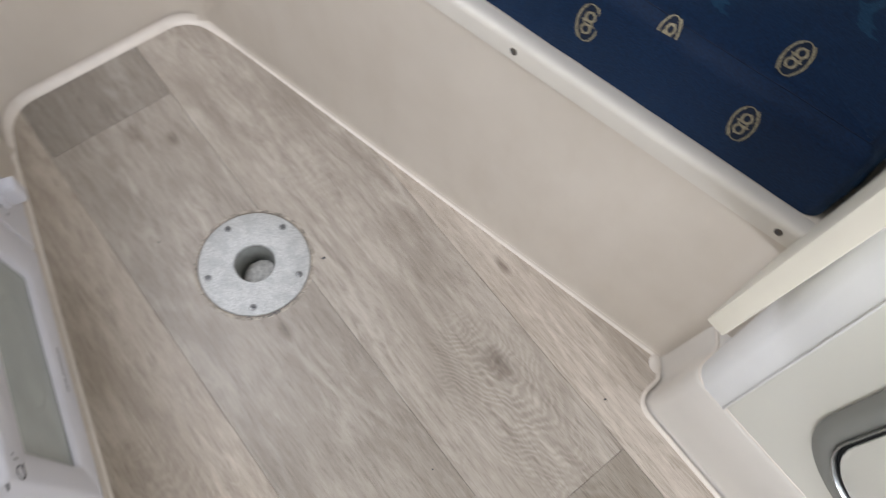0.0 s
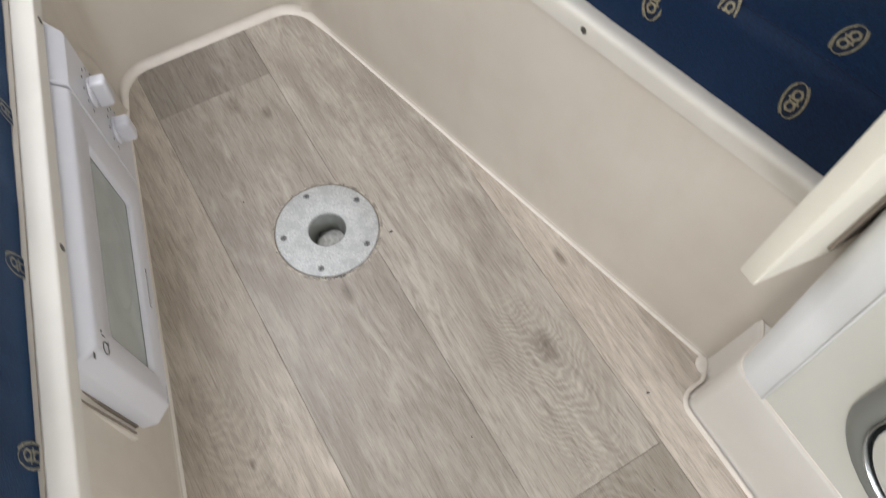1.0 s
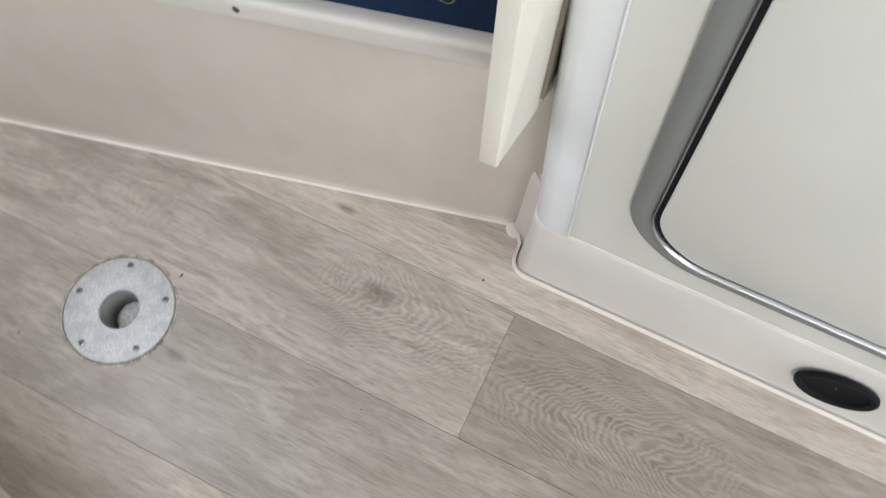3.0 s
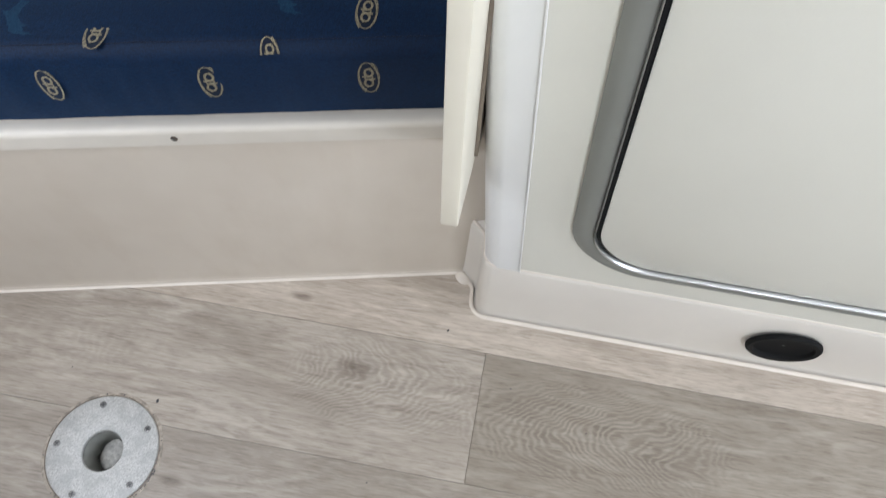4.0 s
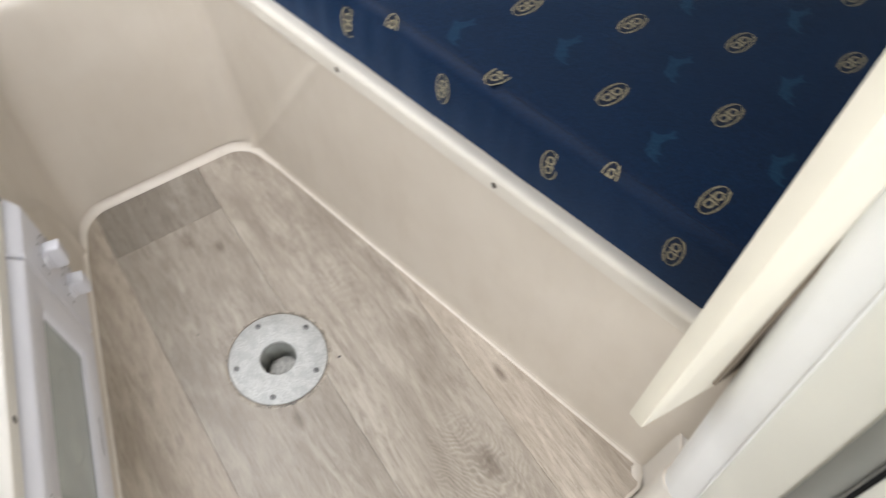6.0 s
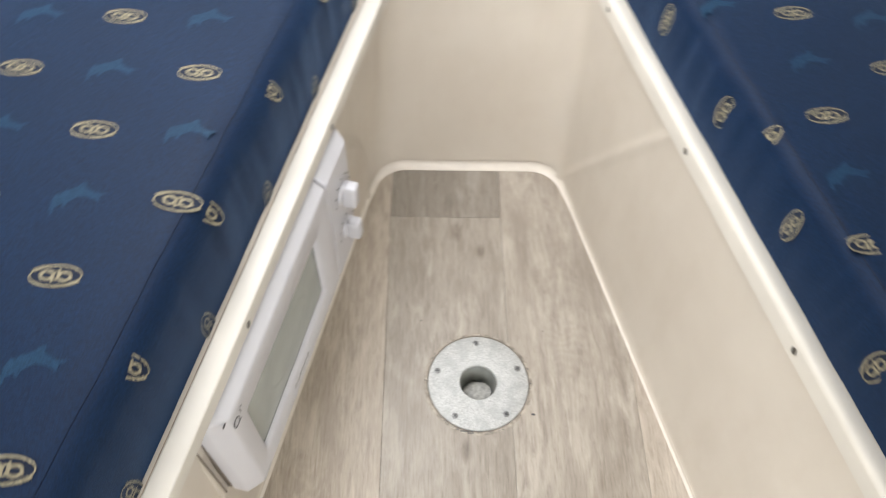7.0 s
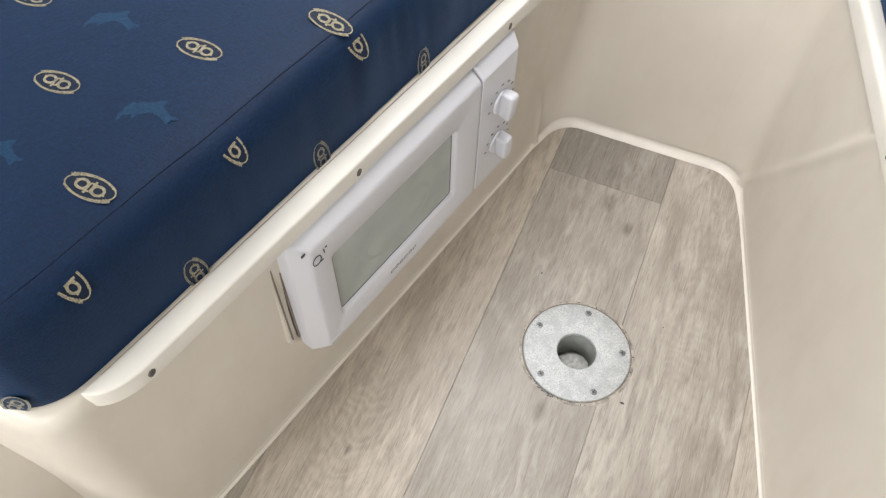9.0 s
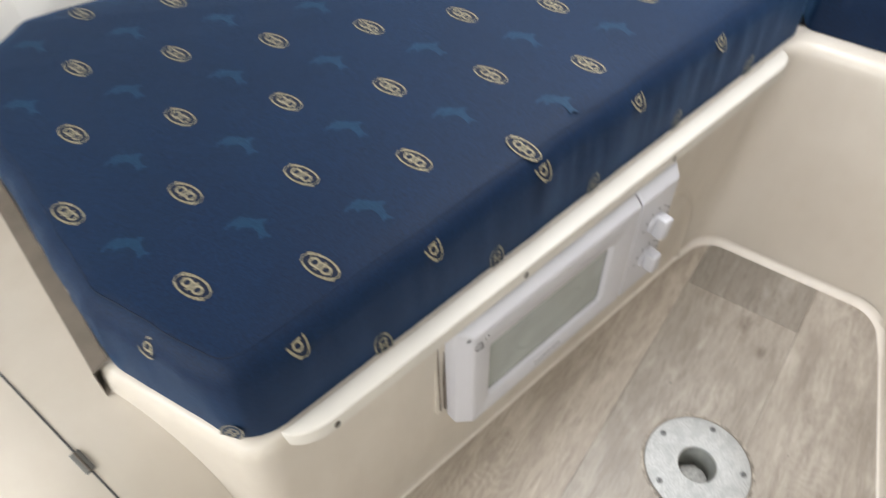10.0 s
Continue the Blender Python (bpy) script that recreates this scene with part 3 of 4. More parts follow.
panel = part("control_panel", loft([ring(0, 0, 0, 0, -0.036), ring(0, 0, 0, 0, -0.019), ring(0.0002, 0.0015, 0.001, 0.0015, -0.0165), ring(0.001, 0.010, 0.006, 0.015, -0.0015), ring(0.002, 0.013, 0.008, 0.018, 0.0)], closed=True, cap_end=True), WHITE_PLASTIC, oven, "white control panel", angle=22)
for kz in (0.157, 0.075):
    knob = part("knob", lathe([(0.0, 0.004), (0.016, 0.004), (0.018, 0.003), (0.019, 0.0)], 32), WHITE_PLASTIC, panel, "white round knob with a raised grip", Matrix.Translation((0.396, 0.0006, kz)) @ Matrix.Rotation(radians(-90), 4, "X"))
    part("grip", box(0.020, 0.040, 0.020, 0.0045, 3, at=(0, 0, 0.0125)), WHITE_PLASTIC, panel, "raised white grip bar", Matrix.Translation((0.396, 0.0006, kz)) @ Matrix.Rotation(radians(-90), 4, "X") @ Matrix.Rotation(radians(8 if kz > 0.1 else -4), 4, "Z"))
    for k in range(9):
        a = radians(-60 + 30 * k)
        part("dial_mark", box(0.0042, 0.0005, 0.0016, at=(0.396 + 0.031 * math.cos(a) * 0.95, 0.0009, kz + 0.031 * math.sin(a))), INK, panel, "small dark printed mark")
# printed marks, drawn as plain bars
bm = lathe([(0.0058, 0.0), (0.0058, 0.0005), (0.0070, 0.0005), (0.0070, 0.0)], 28)
for v in bm.verts:
    v.co = Vector((0.0265 + v.co.x, v.co.z + 0.0002, 0.2070 + v.co.y * 1.15))
part("printed_mark", bm, INK, door, "thin dark printed ring")
for x, z, sx, sz in [(0.0330, 0.2000, 0.0050, 0.0013), (0.0385, 0.2120, 0.0013, 0.0075), (0.0425, 0.2165, 0.0022, 0.0022)]:
    part("printed_mark", box(sx, 0.0006, sz, at=(x, 0.0004, z)), INK, door, "thin dark printed stroke")
for k in range(6):
    part("printed_mark", box(0.0064, 0.0006, 0.0060, at=(0.148 + 0.0098 * k, 0.0004, 0.030)), INK, door, "dark printed bar")
    part("printed_mark", box(0.0044, 0.0007, 0.0040, at=(0.148 + 0.0098 * k, 0.0005, 0.030)), WHITE_PLASTIC, door, "white counter of a printed bar")
part("printed_mark", box(0.024, 0.0006, 0.006, at=(0.030, 0.0002, 0.014)), paint("faint_grey_print", (0.55, 0.55, 0.57), 0.4), door, "faint grey printed bar")
part("printed_mark", box(0.006, 0.0006, 0.004, at=(0.012, -0.0030, 0.231)), INK, door, "small dark printed bar")
# batten and dark slot along the aft side of the cut-out
part("side_batten", box(0.013, 0.010, 0.222, 0.002, at=(-0.0105, -0.042, 0.131)), GELCOAT, oven, "cream packing batten")
part("batten_slot", box(0.0018, 0.004, 0.19, 0.0, at=(-0.0125, -0.0368, 0.128)), SHADE_JOINT_BROWN, oven, "dark slot in the batten")
# brown strip laid in the gap by the door as its shade
part("cut_out_shadow_gap", box(0.0022, 0.012, 0.212, 0.0, at=(-0.0012, -0.042, 0.127)), SHADE_JOINT_BROWN, oven, "dark strip for the shade in the gap beside the door")

# ---- table base plate ----
plate = holder("table_base_plate", pose(0, 0, 0), "round cast aluminium table pedestal base screwed to the floor", "table base")
R = 0.0875
part("flange", lathe([(0.0315, -0.004), (0.0315, 0.0015), (0.0330, 0.0030), (0.050, 0.0034), (R - 0.003, 0.0036), (R - 0.0008, 0.0028), (R, 0.0012), (R, -0.001)], 72), PLATE, plate, "mottled cast flange")
part("socket", lathe([(0.0001, -0.056), (0.027, -0.056), (0.0300, -0.050), (0.0312, -0.004)], 48), paint("socket_grey", (0.30, 0.31, 0.29), 0.4, 0.15, 0.4, 60), plate, "dull grey socket")
bm = bmesh.new()
bmesh.ops.create_icosphere(bm, subdivisions=3, radius=0.024)
for v in bm.verts:
    k = 1 + 0.35 * noise.noise(v.co * 90)
    v.co = Vector((v.co.x * k, v.co.y * k, -0.052 + max(0, v.co.z) * 0.32 * k))
joint = lathe([(R + 0.0001, -0.0004), (R + 0.0006, 0.0014), (R + 0.0016, 0.0014), (R + 0.0020, 0.0008)], 72)
part("joint_line", joint, SHADE_JOINT_BROWN, plate, "thin dirty joint round the flange")
part("dust_plug", bm, paint("pale_dust", (0.58, 0.57, 0.54), 0.85, 0.3, 0.9, 160), plate, "pale crumbled dirt in the socket")
bm = lathe([(R - 0.001, -0.0005), (R + 0.0005, 0.0010), (R + 0.004, 0.0011), (R + 0.0065, 0.0002)], 72)
for v in bm.verts:
    v.co.xy *= 1 + 0.006 * noise.noise(v.co * 30)
part("sealant_ring", bm, paint("grubby_sealant", (0.40, 0.355, 0.30), 0.6, 0.55, 0.6, 70), plate, "grubby bead round the plate")
rng = random.Random(11)
bm = bmesh.new()
for k in range(70):
    a = radians(rng.gauss(-112, 13) if k < 52 else rng.uniform(-180, 180))
    r = R + rng.uniform(0.0012, 0.0050)
    w = rng.uniform(0.0005, 0.0014)
    bmesh.ops.create_icosphere(bm, subdivisions=1, radius=w, matrix=pose(r * math.cos(a), r * math.sin(a), 0.0012, 0, 0, k * 40) @ Matrix.Diagonal((1.5, 0.8, 0.5, 1)))
tagged(part("dirt", bm, INK, plate, "dark grit caught along the rim"), kind="stuff")
for k in range(5):
    a = math.atan2(0.025, 0.069) + 2 * math.pi * k / 5
    screw("screw", pose(0.0738 * math.cos(a), 0.0738 * math.sin(a), 0.0034, 0, 0, 37 * k), plate, 0.0063)

# ---- cushions ----
def cushion(name, plan, radii, z0, z1, label, group="berth cushions", puff=0.006, wrinkle=0.0022, edge=0.024):
    out = dense(rounded(plan, radii, 8, closed=True) + [rounded(plan, radii, 8, closed=True)[0]], 0.009)[:-1]
    area = sum(a.x * b.y - b.x * a.y for a, b in zip(out, out[1:] + out[:1]))
    sign = 1 if area > 0 else -1
    centre = sum(out, Vector((0, 0))) / len(out)
    prof = [(0.0, z0), (0.0, z0 + 0.02), (0.001, (z0 + z1) / 2 - 0.01), (0.004, z1 - edge)]
    prof += [(0.004 + edge * (1 - math.cos(a)), z1 - edge + edge * math.sin(a)) for a in (0.4, 0.8, 1.15, 1.5)]
    rings = []
    for d, z in prof:
        ring = []
        for p in offset(out, sign * d, True):
            gather = noise.noise(Vector((p.x * 62, p.y * 62, z * 7))) * math.sin(math.pi * min(1, max(0, (z - z0) / (z1 - z0))))
            k = gather * wrinkle * 2.0 + noise.noise(Vector((p.x * 26, p.y * 26, z * 9))) * wrinkle + noise.noise(Vector((p.x * 9, p.y * 9, z * 4))) * wrinkle
            k *= 0.35 + 0.65 * min(1.0, (z - z0) / 0.05)
            q = p + (centre - p).normalized() * k
            ring.append((q.x, q.y, z + noise.noise(Vector((p.x * 7, p.y * 7, 3.0))) * 0.0018))
        rings.append(ring)
    inner = offset(out, sign * (edge + 0.004), True)
    for s in (0.985, 0.96, 0.92, 0.86, 0.78, 0.66, 0.5, 0.3, 0.1):
        rings.append([(*(centre + (p - centre) * s), z1 + puff * (1 - s) ** 0.6 + noise.noise(Vector((p.x * 5 * s, p.y * 5 * s, 1.0))) * 0.002) for p in inner])
    seam = rings[6]
    ob = thing(name, loft(rings, closed=True, cap_end=True), FABRIC, label, "cushion", group, angle=75)
    # stitched seam where the top panel meets the boxing
    lines = [[(x, y, z + 0.0007 + dz) for x, y, z in ([Vector(q) + (Vector((*centre, q[2])) - Vector(q)).normalized() * dx for q in seam])] for dx, dz in ((-0.0007, -0.0008), (0.0, -0.0001), (0.0007, -0.0002))]
    part("seam", loft(lines, closed=True), NAVY_THREAD, ob, "dark stitched seam")
    return ob


CZ0, CZ1 = 0.472, 0.595
lf, rf = (lambda y: left_rail_x(y) - 0.036), (lambda y: right_rail_x(y) + 0.024)
port = cushion("berth_cushion", [(lf(-0.500) + 0.006, -0.494), (lf(0.535), 0.535), (-0.42, 1.10), (-1.12, -0.22), (-1.06, -0.372), (-0.61, -0.508)], [0.060, 0.03, 0.05, 0.05, 0.05, 0.1], CZ0, CZ1, "navy woven berth cushion with gold ovals and dolphins above the oven", puff=0.013, edge=0.036)
starboard = cushion("berth_cushion", [(rf(-0.488), -0.488), (1.06, -0.475), (1.12, -0.22), (0.42, 1.10), (rf(0.535), 0.535)], [0.02, 0.05, 0.05, 0.05, 0.03], CZ0, 0.579, "navy blue woven berth cushion with gold ovals beside the locker")
forward = cushion("berth_cushion", [(lf(0.55) + 0.005, 0.560), (rf(0.55) - 0.005, 0.560), (0.40, 1.12), (-0.40, 1.12)], [0.02, 0.02, 0.05, 0.05], CZ0, CZ1, "navy blue woven infill cushion at the forward end of the berths")


def motif_mesh(keep=None):
    """Woven oval badge: stepped double outline, dark ground, plain looped strokes inside. Long axis on x.
    keep: cut across at that x, where a seam has taken the rest."""
    A, B = 0.0232, 0.0106
    gold, dark = bmesh.new(), bmesh.new()
    dark.faces.new([dark.verts.new((A * 0.98 * math.cos(2 * math.pi * i / 36), B * 0.98 * math.sin(2 * math.pi * i / 36), 0.0003)) for i in range(36)])
    rng = random.Random(3)

    def bar(x, y, sx, sy, rot=0.0, z=0.0006):
        c, s = math.cos(rot), math.sin(rot)
        pts = [(-sx / 2, -sy / 2), (sx / 2, -sy / 2), (sx / 2, sy / 2), (-sx / 2, sy / 2)]
        gold.faces.new([gold.verts.new((x + c * a - s * b, y + s * a + c * b, z)) for a, b in pts])

    # outline: short threads laid along the cloth, two rows deep on the flanks
    n = 44
    for i in range(n):
        a = 2 * math.pi * i / n
        x, y = A * math.cos(a), B * math.sin(a)
        if abs(math.cos(a)) > 0.90:
            bar(x, y, 0.0026, 0.0013, math.atan2(B * math.cos(a), -A * math.sin(a)), 0.0006 + 0.00002 * (i % 3))
        else:
            bar(x + rng.uniform(-1, 1) * 0.0006, y, 0.0046, 0.0011, -0.10, 0.0006 + 0.00002 * (i % 3))
            out = 0.0013 if (i // 3) % 3 else -0.0013
            bar(x - math.copysign(0.0015, y), y + math.copysign(out, y), 0.0036, 0.0009, -0.10, 0.0006 + 0.00002 * (i % 3))

    # two rounded loops with stems that cross in the middle
    for turn in (0, math.pi):
        c, s = math.cos(turn), math.sin(turn)

        def stroke(x, y, sx, sy, rot=0.0, z=0.0007):
            bar(c * x - s * y, s * x + c * y, sx, sy, rot + turn, z)
        for k in range(12):
            a = 2 * math.pi * k / 12
            stroke(0.0080 + 0.0054 * math.cos(a), -0.0009 + 0.0044 * math.sin(a), 0.0033, 0.0026, math.atan2(0.0044 * math.cos(a), -0.0054 * math.sin(a)), 0.0007 + 0.00002 * (k % 2))
        stroke(0.0022, 0.0012, 0.0023, 0.0115, -0.10)
        stroke(0.0030, 0.0040, 0.0085, 0.0017, -0.08, 0.00074)
        stroke(0.0132, -0.0030, 0.0042, 0.0017, -0.25)
    if keep is not None:
        for bm in (gold, dark):
            bmesh.ops.bisect_plane(bm, geom=bm.verts[:] + bm.edges[:] + bm.faces[:], plane_co=(keep, 0, 0), plane_no=(-1, 0, 0), clear_outer=True)
    return gold, dark


def dolphin_mesh():
    """Leaping dolphin as one woven patch, with the ragged steps of the weave along its outline."""
    key = [(-0.0245, -0.0135), (-0.0235, -0.005), (-0.0215, 0.003), (-0.016, 0.0085), (-0.007, 0.0105), (0.001, 0.0110), (0.0115, 0.0165), (0.0105, 0.0090), (0.0135, 0.0045), (0.019, 0.0010), (0.0275, -0.0020), (0.0215, -0.0040), (0.0185, -0.0095), (0.0135, -0.0045), (0.006, -0.0005), (-0.001, 0.0005), (-0.007, -0.0020), (-0.012, -0.0085), (-0.0135, -0.0035), (-0.0185, -0.0055)]
    rng = random.Random(5)
    pts = []
    for (ax, ay), (bx, by) in zip(key, key[1:] + key[:1]):
        k = max(2, int(math.hypot(bx - ax, by - ay) / 0.0022))
        for i in range(k):
            f = i / k
            pts.append((ax + (bx - ax) * f + rng.uniform(-1, 1) * 0.0009, ay + (by - ay) * f + rng.uniform(-1, 1) * 0.0007))
    bm = bmesh.new()
    bm.faces.new([bm.verts.new((x * 1.08, y * 1.15, 0.0003)) for x, y in pts])
    return bm


gold_bm, dark_bm = motif_mesh()
half_gold, half_dark = motif_mesh(0.001)
HALF_GOLD = mesh_of("half_badge_outline", half_gold, GOLD, False)
MOTIF_GOLD = mesh_of("badge_outline", gold_bm, GOLD, False)
MOTIF_DARK = mesh_of("badge_ground", dark_bm, NAVY_THREAD, False)
HALF_DARK = mesh_of("half_badge_ground", half_dark, NAVY_THREAD, False)
DOLPHIN = mesh_of("dolphin", dolphin_mesh(), DOLPHIN_BLUE, False)


def lay(mesh, name, parent, m):
    ob = new(name, mesh)
    ob.parent = parent
    ob.matrix_basis = m
    return ob


bpy.context.view_layer.update()


def drop_on(ob, x, y):
    """Where a plumb line meets the cushion's top, and the normal there."""
    hit, place, normal, _ = ob.ray_cast(Vector((x, y, 2.0)), Vector((0, 0, -1)))
    return (place, normal) if hit else (None, None)


def decorate(ob, origin, a, b, spin, inside, edge_y):
    """Badges at the points of a lattice with steps a and b, dolphins half way between."""
    o, a, b = Vector(origin), Vector(a), Vector(b)
    for i in range(-14, 15):
        for j in range(-14, 15):
            for kind, off in (("badge", Vector((0, 0))), ("dolphin", (a + b) / 2)):
                p = o + a * i + b * j + off
                if not inside(p):
                    continue
                place, normal = drop_on(ob, p.x, p.y)
                if kind == "dolphin" and edge_y and (ob is port and p.x > lf(p.y) - edge_y):
                    continue
                if place is None or normal.z < (0.72 if kind == "badge" else 0.9):
                    continue
                m = Matrix.Translation(place) @ Vector((0, 0, 1)).rotation_difference(normal).to_matrix().to_4x4() @ Matrix.Rotation(radians(spin), 4, "Z")
                if kind == "badge":
                    g = lay(MOTIF_GOLD, "woven_badge", ob, m)
                    lay(MOTIF_DARK, "badge_ground", g, Matrix.Identity(4))
                else:
                    lay(DOLPHIN, "woven_dolphin", ob, m @ Matrix.Rotation(radians(12 + 14 * ((i * 7 + j * 3) % 3 - 1) * 0.3), 4, "Z"))


# lattice steps follow the cloth as it was cut for each cushion
decorate(port, (-0.5224, -0.4235), (0.0932, 0.0924), (-0.1015, 0.0868), 3, lambda p: p.x < lf(p.y) - 0.014 and p.y > -0.49 + 0.2 * (-0.45 - p.x) and p.y < 0.62, 0.040)
decorate(starboard, (0.4520, -0.192), (0.0928, -0.0995), (0.1005, 0.0779), 8, lambda p: p.x > rf(p.y) + 0.016 and p.y > -0.47 and p.y < 0.62, 0)


def boxing_badges(ob, xf, side, ys, z, tilt, size=1.0, cut=False):
    """Badges on the upright front of a cushion, standing on end; cut ones end at the seam."""
    for y in ys:
        hit, place, normal, _ = ob.ray_cast(Vector((xf(y) - side * 0.2, y, z)), Vector((side, 0, 0)))
        if not hit:
            continue
        up = Vector((0, 0, 1))
        across = up.cross(normal).normalized()
        top2 = normal.cross(across)
        m = Matrix.Translation(place) @ Matrix((across, top2, normal)).transposed().to_4x4() @ Matrix.Rotation(radians(90 + tilt), 4, "Z") @ Matrix.Diagonal((size, size, 1, 1))
        g = lay(HALF_GOLD if cut else MOTIF_GOLD, "woven_badge", ob, m)
        lay(HALF_DARK if cut else MOTIF_DARK, "badge_ground", g, Matrix.Identity(4))


boxing_badges(starboard, rf, 1, [-0.379 + 0.172 * k for k in range(6)], 0.530, 4)
boxing_badges(port, lf, -1, [-0.408, -0.232, -0.059, 0.118, 0.297], 0.580, 190, 0.95, True)
boxing_badges(starboard, rf, 1, [-0.277, 0.06], 0.566, 5, 0.85, True)
boxing_badges(port, lf, -1, [-0.318 + 0.178 * k for k in range(5)], 0.4805, 10)

for x, z, turn, cut in ((-0.514, 0.577, 200, True), (-0.436, 0.482, 60, False)):
    hit, place, normal, _ = port.ray_cast(Vector((x, -0.9, z)), Vector((0, 1, 0)))
    across = Vector((0, 0, 1)).cross(normal).normalized()
    m = Matrix.Translation(place) @ Matrix((across, normal.cross(across), normal)).transposed().to_4x4() @ Matrix.Rotation(radians(turn), 4, "Z")
    badge = lay(HALF_GOLD if cut else MOTIF_GOLD, "woven_badge", port, m)
    lay(HALF_DARK if cut else MOTIF_DARK, "badge_ground", badge, Matrix.Identity(4))

# ---- shell of the cabin: hull sides, aft shelf, ceiling, bulkheads ----


def framed_wall(name, origin, u, v, width, height, holes, thick, mat, label):
    """A wall of strips round rectangular openings (u0, u1, v0, v1), which go right through it."""
    o, u, v = Vector(origin), Vector(u).normalized(), Vector(v).normalized()
    n = u.cross(v).normalized() * thick
    us = sorted({0, width, *(h[0] for h in holes), *(h[1] for h in holes)})
    vs = sorted({0, height, *(h[2] for h in holes), *(h[3] for h in holes)})
    bm = bmesh.new()

    def solid(i, j):
        if not (0 <= i < len(us) - 1 and 0 <= j < len(vs) - 1):
            return False
        cu, cv = (us[i] + us[i + 1]) / 2, (vs[j] + vs[j + 1]) / 2
        return not any(h[0] < cu < h[1] and h[2] < cv < h[3] for h in holes)

    grid = {(i, j, k): bm.verts.new(o + u * us[i] + v * vs[j] + n * k) for i in range(len(us)) for j in range(len(vs)) for k in (0, 1)}
    for i in range(len(us) - 1):
        for j in range(len(vs) - 1):
            if not solid(i, j):
                continue
            q = [(i, j), (i + 1, j), (i + 1, j + 1), (i, j + 1)]
            for k in (0, 1):
                bm.faces.new([grid[a, b, k] for a, b in q])
            for (a, b), (c, d), (di, dj) in ((q[0], q[1], (0, -1)), (q[1], q[2], (1, 0)), (q[2], q[3], (0, 1)), (q[3], q[0], (-1, 0))):
                if not solid(i + di, j + dj):
                    bm.faces.new([grid[a, b, 0], grid[c, d, 0], grid[c, d, 1], grid[a, b, 1]])
    return thing(name, bm, mat, label, "wall", kind="structure")


# hull sides narrow towards the bow and flare outward; their windows are added, unseen
framed_wall("wall_port", (-1.13, -2.5, 0.0), (0.0, 1.0, 0), (-0.10, 0.0, 1.0), 2.32, 1.98, [(0.4, 1.3, 1.08, 1.36)], 0.04, HEADLINER, "white lined hull side with an added long window out of view")
framed_wall("wall_starboard", (1.13, -2.5, 0.0), (0.0, 1.0, 0), (0.10, 0.0, 1.0), 2.32, 1.98, [(0.4, 1.3, 1.08, 1.36)], 0.04, HEADLINER, "white lined hull side with an added long window out of view")
framed_wall("wall_bow_port", (-1.13, -0.19, 0.0), (0.62, 1.24, 0), (-0.10, 0.0, 1.0), 1.42, 1.98, [], 0.04, HEADLINER, "white lined hull side at the bow")
framed_wall("wall_bow_starboard", (1.13, -0.19, 0.0), (-0.62, 1.24, 0), (0.10, 0.0, 1.0), 1.42, 1.98, [], 0.04, HEADLINER, "white lined hull side at the bow")
framed_wall("wall_bow", (-0.80, 1.07, 0.0), (1, 0, 0), (0, 0, 1), 1.60, 1.98, [], 0.04, HEADLINER, "white lined bow bulkhead")
framed_wall("wall_aft", (-1.4, -2.5, 0.0), (1, 0, 0), (0, 0, 1), 2.8, 1.98, [(1.05, 1.75, 0.65, 1.85)], 0.04, HEADLINER, "unseen white aft bulkhead with an open companionway to let light in")
# unseen, added beside the locker to stop light leaking onto the berth
framed_wall("wall_added_light_block", (0.602, -0.494, 0.0), (1, 0, 0), (0, 0, 1), 0.74, 1.94, [], 0.03, HEADLINER, "unseen bulkhead added to keep light from aft off the starboard berth")
ceiling = framed_wall("ceiling", (-1.4, -2.5, 1.94), (1, 0, 0), (0, 1, 0), 2.8, 2.44, [], 0.04, HEADLINER, "white cabin ceiling")
# unseen low ceiling and drop panel, added so hatch light falls off aft
deck_baffle = framed_wall("deck_baffle", (-1.4, -0.02, 1.49), (1, 0, 0), (0, 1, 0), 2.8, 1.22, [(0.84, 1.44, 0.14, 0.74)], 0.04, HEADLINER, "unseen low ceiling that confines the hatch light to the berths")
drop_baffle = framed_wall("drop_baffle", (-1.4, -0.06, 1.49), (1, 0, 0), (0, 0, 1), 2.8, 0.45, [], 0.03, HEADLINER, "unseen drop panel that cuts off hatch light aft")
bm = bmesh.new()
for piece in (ceiling, deck_baffle, drop_baffle):
    bm.from_mesh(piece.data)
bm.to_mesh(ceiling.data)
bm.free()
for piece in (deck_baffle, drop_baffle):
    bpy.data.objects.remove(piece)
tagged(ceiling, "unseen white cabin ceiling with an open deck hatch, lowered over the berths to confine its light", "ceiling")

# shelf aft of the port berth, with a lid seam and a small hinge
shelf = holder("galley_shelf", pose(0, 0, 0), "cream moulded shelf with a hinged locker lid beside the berth", "shelf")
SH = 0.425


def shelf_x(k):
    """Section of the fairing, k from 0 at the floor to 1 on the flat top: x and z."""
    a = min(1.0, max(0.0, (k - 0.3) / 0.5)) * math.pi / 2
    x = -0.478 - 0.15 * (1 - math.cos(a)) - 0.52 * max(0.0, (k - 0.8) / 0.2)
    z = (SH - 0.19) * min(1.0, k / 0.3) + 0.19 * math.sin(a)
    return x, z


def shelf_z(x):
    u = min(1.0, max(0.0, (-0.478 - x) / 0.15))
    return SH - 0.19 + 0.19 * math.sqrt(max(0.0, 1 - (1 - u) ** 2))


bm = loft([[(shelf_x(k / 40)[0], y, shelf_x(k / 40)[1]) for y in (-0.36, -0.52, -0.7, -1.4)] for k in range(41)])
part("top", bm, GELCOAT, shelf, "smooth cream shelf top with a wide rounded edge", angle=70)
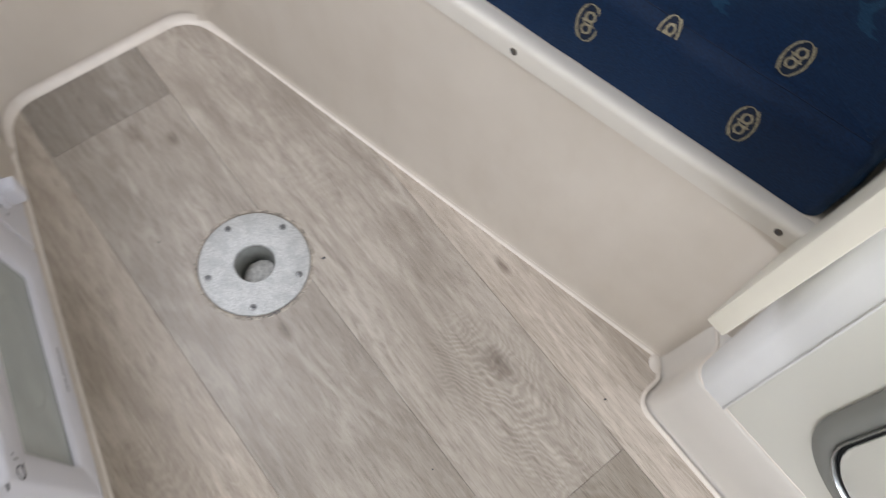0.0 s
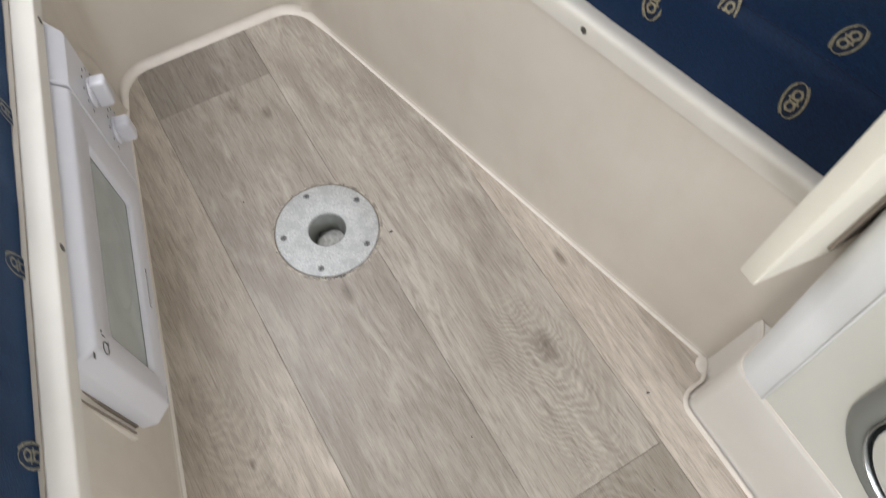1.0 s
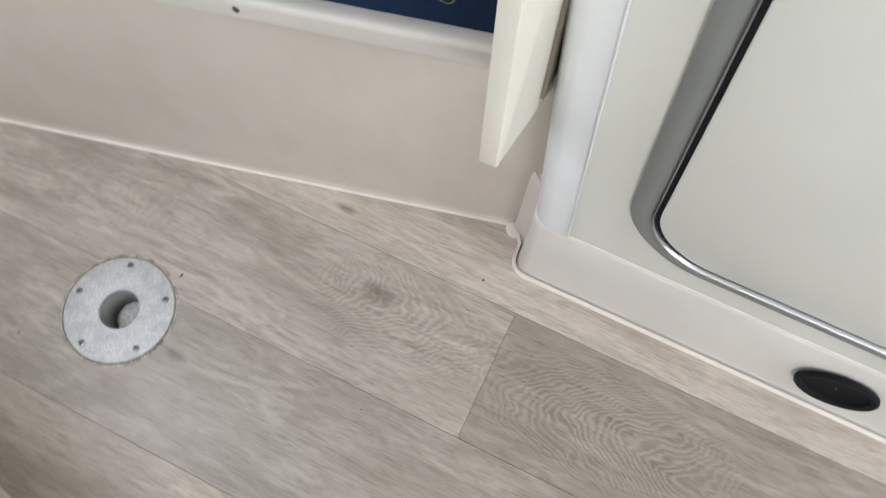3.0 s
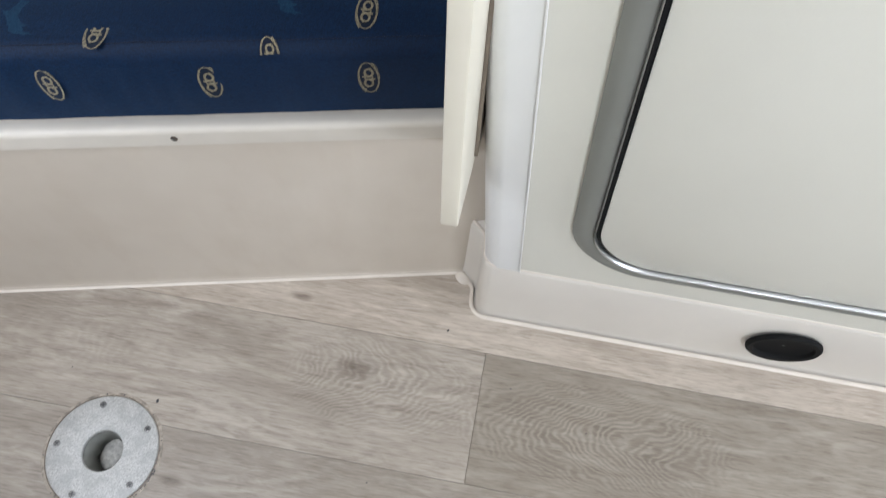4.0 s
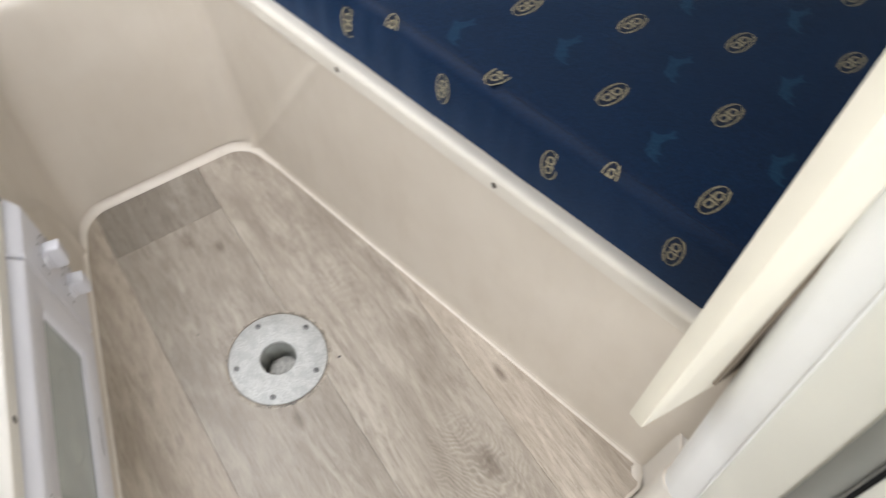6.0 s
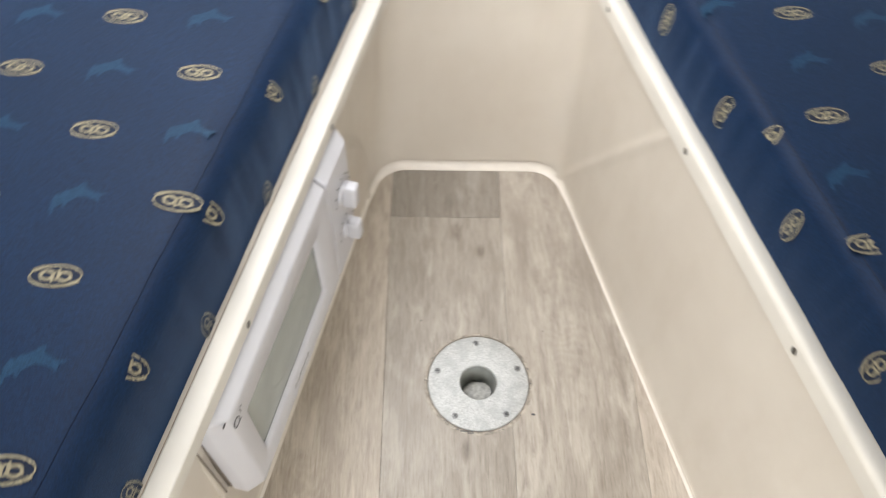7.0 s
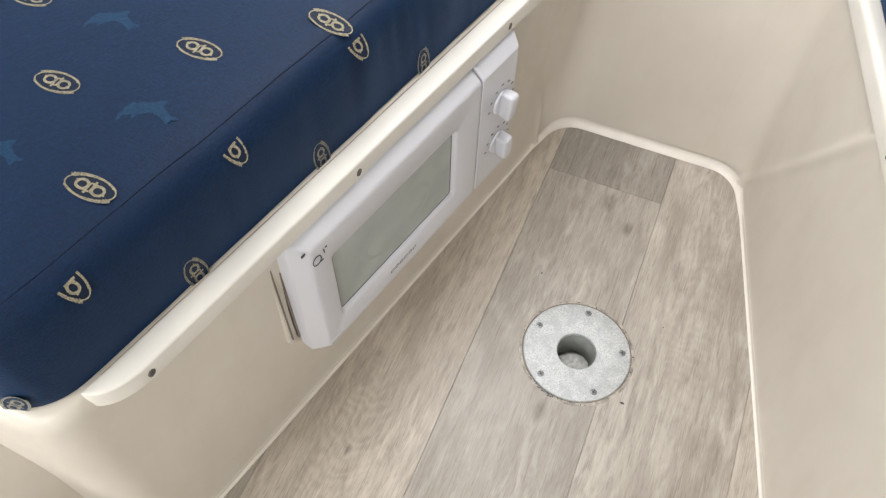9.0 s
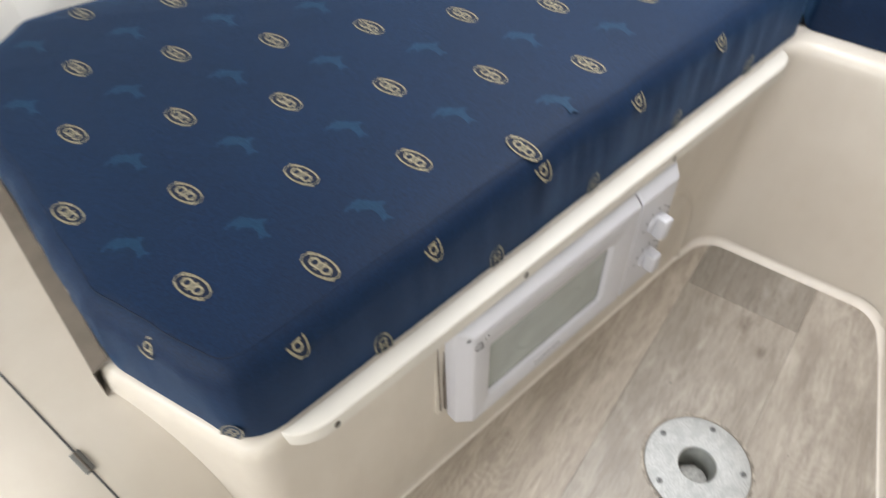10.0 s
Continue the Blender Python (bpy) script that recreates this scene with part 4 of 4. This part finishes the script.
# brown sheet before the moulding, its colour giving the shade under the cushion
bm = loft([[(x, -0.526 + 0.296 * (-0.625 - x) + dy, z) for x in (-0.622, -0.66, -0.8, -1.10)] for dy, z in ((-0.005, SH - 0.01), (-0.004, SH + 0.02), (-0.002, 0.474), (0.02, 0.476))])
part("riser_shade", bm, SHADE_JOINT_BROWN, shelf, "grey-brown sheet for the shaded riser under the cushion")
seam_turn = math.degrees(math.atan2(-0.032, 0.365))
lids = [-0.905 + 0.371 * k / 30 for k in range(31)]
bm = loft([[(x, -0.588 - 0.0877 * (x + 0.7175) + dy, shelf_z(x) + dz) for x in lids] for dy, dz in ((-0.0014, -0.001), (-0.0012, 0.0008), (0.0012, 0.0008), (0.0014, -0.001))])
part("lid_seam", bm, INK, shelf, "thin dark lid seam")
hinge_tilt = math.degrees(math.atan2(shelf_z(-0.570) - shelf_z(-0.600), 0.030))
hinge = part("hinge", box(0.030, 0.012, 0.003, 0.001), STEEL, shelf, "small worn steel hinge", pose(-0.585, -0.6005, shelf_z(-0.585) + 0.0016, 0, -hinge_tilt, seam_turn))
part("pin", box(0.030, 0.003, 0.003, 0.001, at=(0, 0, 0.002)), DARK_STEEL, hinge, "dark hinge pin")

# ---- floor ----
base = box(2.8, 3.8, 0.02, at=(0, -0.65, -0.10))
floor = thing("floor", base, paint("sub_floor_ply", (0.30, 0.25, 0.19), 0.7, 0.2, 0.4), "cabin sole laid with limed oak vinyl planks", "floor", kind="structure")

SEAMS = [-0.598, -0.3805, -0.163, 0.0560, 0.2720, 0.4895, 0.707]
JOINTS = [[-1.9, -0.9, 0.6], [-1.9, -1.15, 0.7], [-1.9, -0.80, 0.3525, 0.7], [-1.9, -1.42, -0.570, 0.7], [-1.9, 0.7], [-1.9, -0.9, 0.7]]

LIGHT, MID, SOFT, WARM, GREY, DARK = (1.10, 1.09, 1.07), (0.97, 0.97, 0.97), (0.91, 0.905, 0.90), (1.09, 1.07, 1.04), (0.80, 0.82, 0.825), (0.66, 0.66, 0.67)
# third column's middle board is toned down partly for shade on its aft end
TONES = [[LIGHT, MID], [(1.14, 1.13, 1.10), (1.12, 1.10, 1.07)], [GREY, (0.89, 0.89, 0.89), (0.70, 0.70, 0.70)], [MID, (0.765, 0.755, 0.735), MID], [(1.22, 1.21, 1.20)], [MID, LIGHT]]


def plank_bm(x0, x1, y0, y1, gap=0.00028):
    """One board with eased edges; the outline may carry the round cut-out for the socket."""
    x0, x1, y0, y1 = x0 + gap, x1 - gap, y0 + gap, y1 - gap
    bm = bmesh.new()
    hole = x0 < 0 < x1 and y0 < 0 < y1
    e = 0.0003
    if not hole:
        rings = [[(x0, y0, -0.006), (x1, y0, -0.006), (x1, y1, -0.006), (x0, y1, -0.006)],
                 [(x0, y0, -e), (x1, y0, -e), (x1, y1, -e), (x0, y1, -e)],
                 [(x0 + e, y0 + e, 0), (x1 - e, y0 + e, 0), (x1 - e, y1 - e, 0), (x0 + e, y1 - e, 0)]]
        return loft(rings, closed=True, cap_start=True, cap_end=True, bm=bm)
    r, n = 0.045, 24
    right = [(0, y0), (x1, y0), (x1, y1), (0, y1)] + [(r * math.sin(math.pi * k / n), r * math.cos(math.pi * k / n)) for k in range(n + 1)]
    left = [(0, y1), (x0, y1), (x0, y0), (0, y0)] + [(-r * math.sin(math.pi * k / n), -r * math.cos(math.pi * k / n)) for k in range(n + 1)]
    for o in (right, left):
        bm.faces.new([bm.verts.new((x, y, 0)) for x, y in o])
    bmesh.ops.remove_doubles(bm, verts=bm.verts, dist=1e-6)
    for a, b in (((x0, y0), (x0, y1)), ((x1, y0), (x1, y1)), ((x0, y0), (x1, y0)), ((x0, y1), (x1, y1))):
        bm.faces.new([bm.verts.new((*a, 0)), bm.verts.new((*b, 0)), bm.verts.new((*b, -0.006)), bm.verts.new((*a, -0.006))])
    return bm


for col, ys in enumerate(JOINTS):
    for k, (y0, y1) in enumerate(zip(ys, ys[1:])):
        me = mesh_of("plank", plank_bm(SEAMS[col], SEAMS[col + 1], y0, y1), PLANK, False)
        ob = new("plank", me)
        ob.parent = floor
        ob.color = (*TONES[col][k], 1)
# specks of grit on the boards
for k, (x, y, s) in enumerate([(0.092, -0.057, 0.0022), (0.03, -0.42, 0.0016), (-0.10, 0.12, 0.0013), (0.22, -0.62, 0.0015), (0.30, -0.50, 0.0018), (0.12, 0.10, 0.0012), (-0.22, -0.40, 0.0014), (0.17, -0.75, 0.0013)]):
    bm = bmesh.new()
    bmesh.ops.create_icosphere(bm, subdivisions=1, radius=s)
    for v in bm.verts:
        v.co.z *= 0.4
        v.co.x *= 1.8 if k % 2 == 0 else 0.9
    thing("grit", bm, INK, "tiny dark speck of grit on the floor", "grit", "grit on the floor", m=pose(x, y, 0.0005, 0, 0, 40 * k))
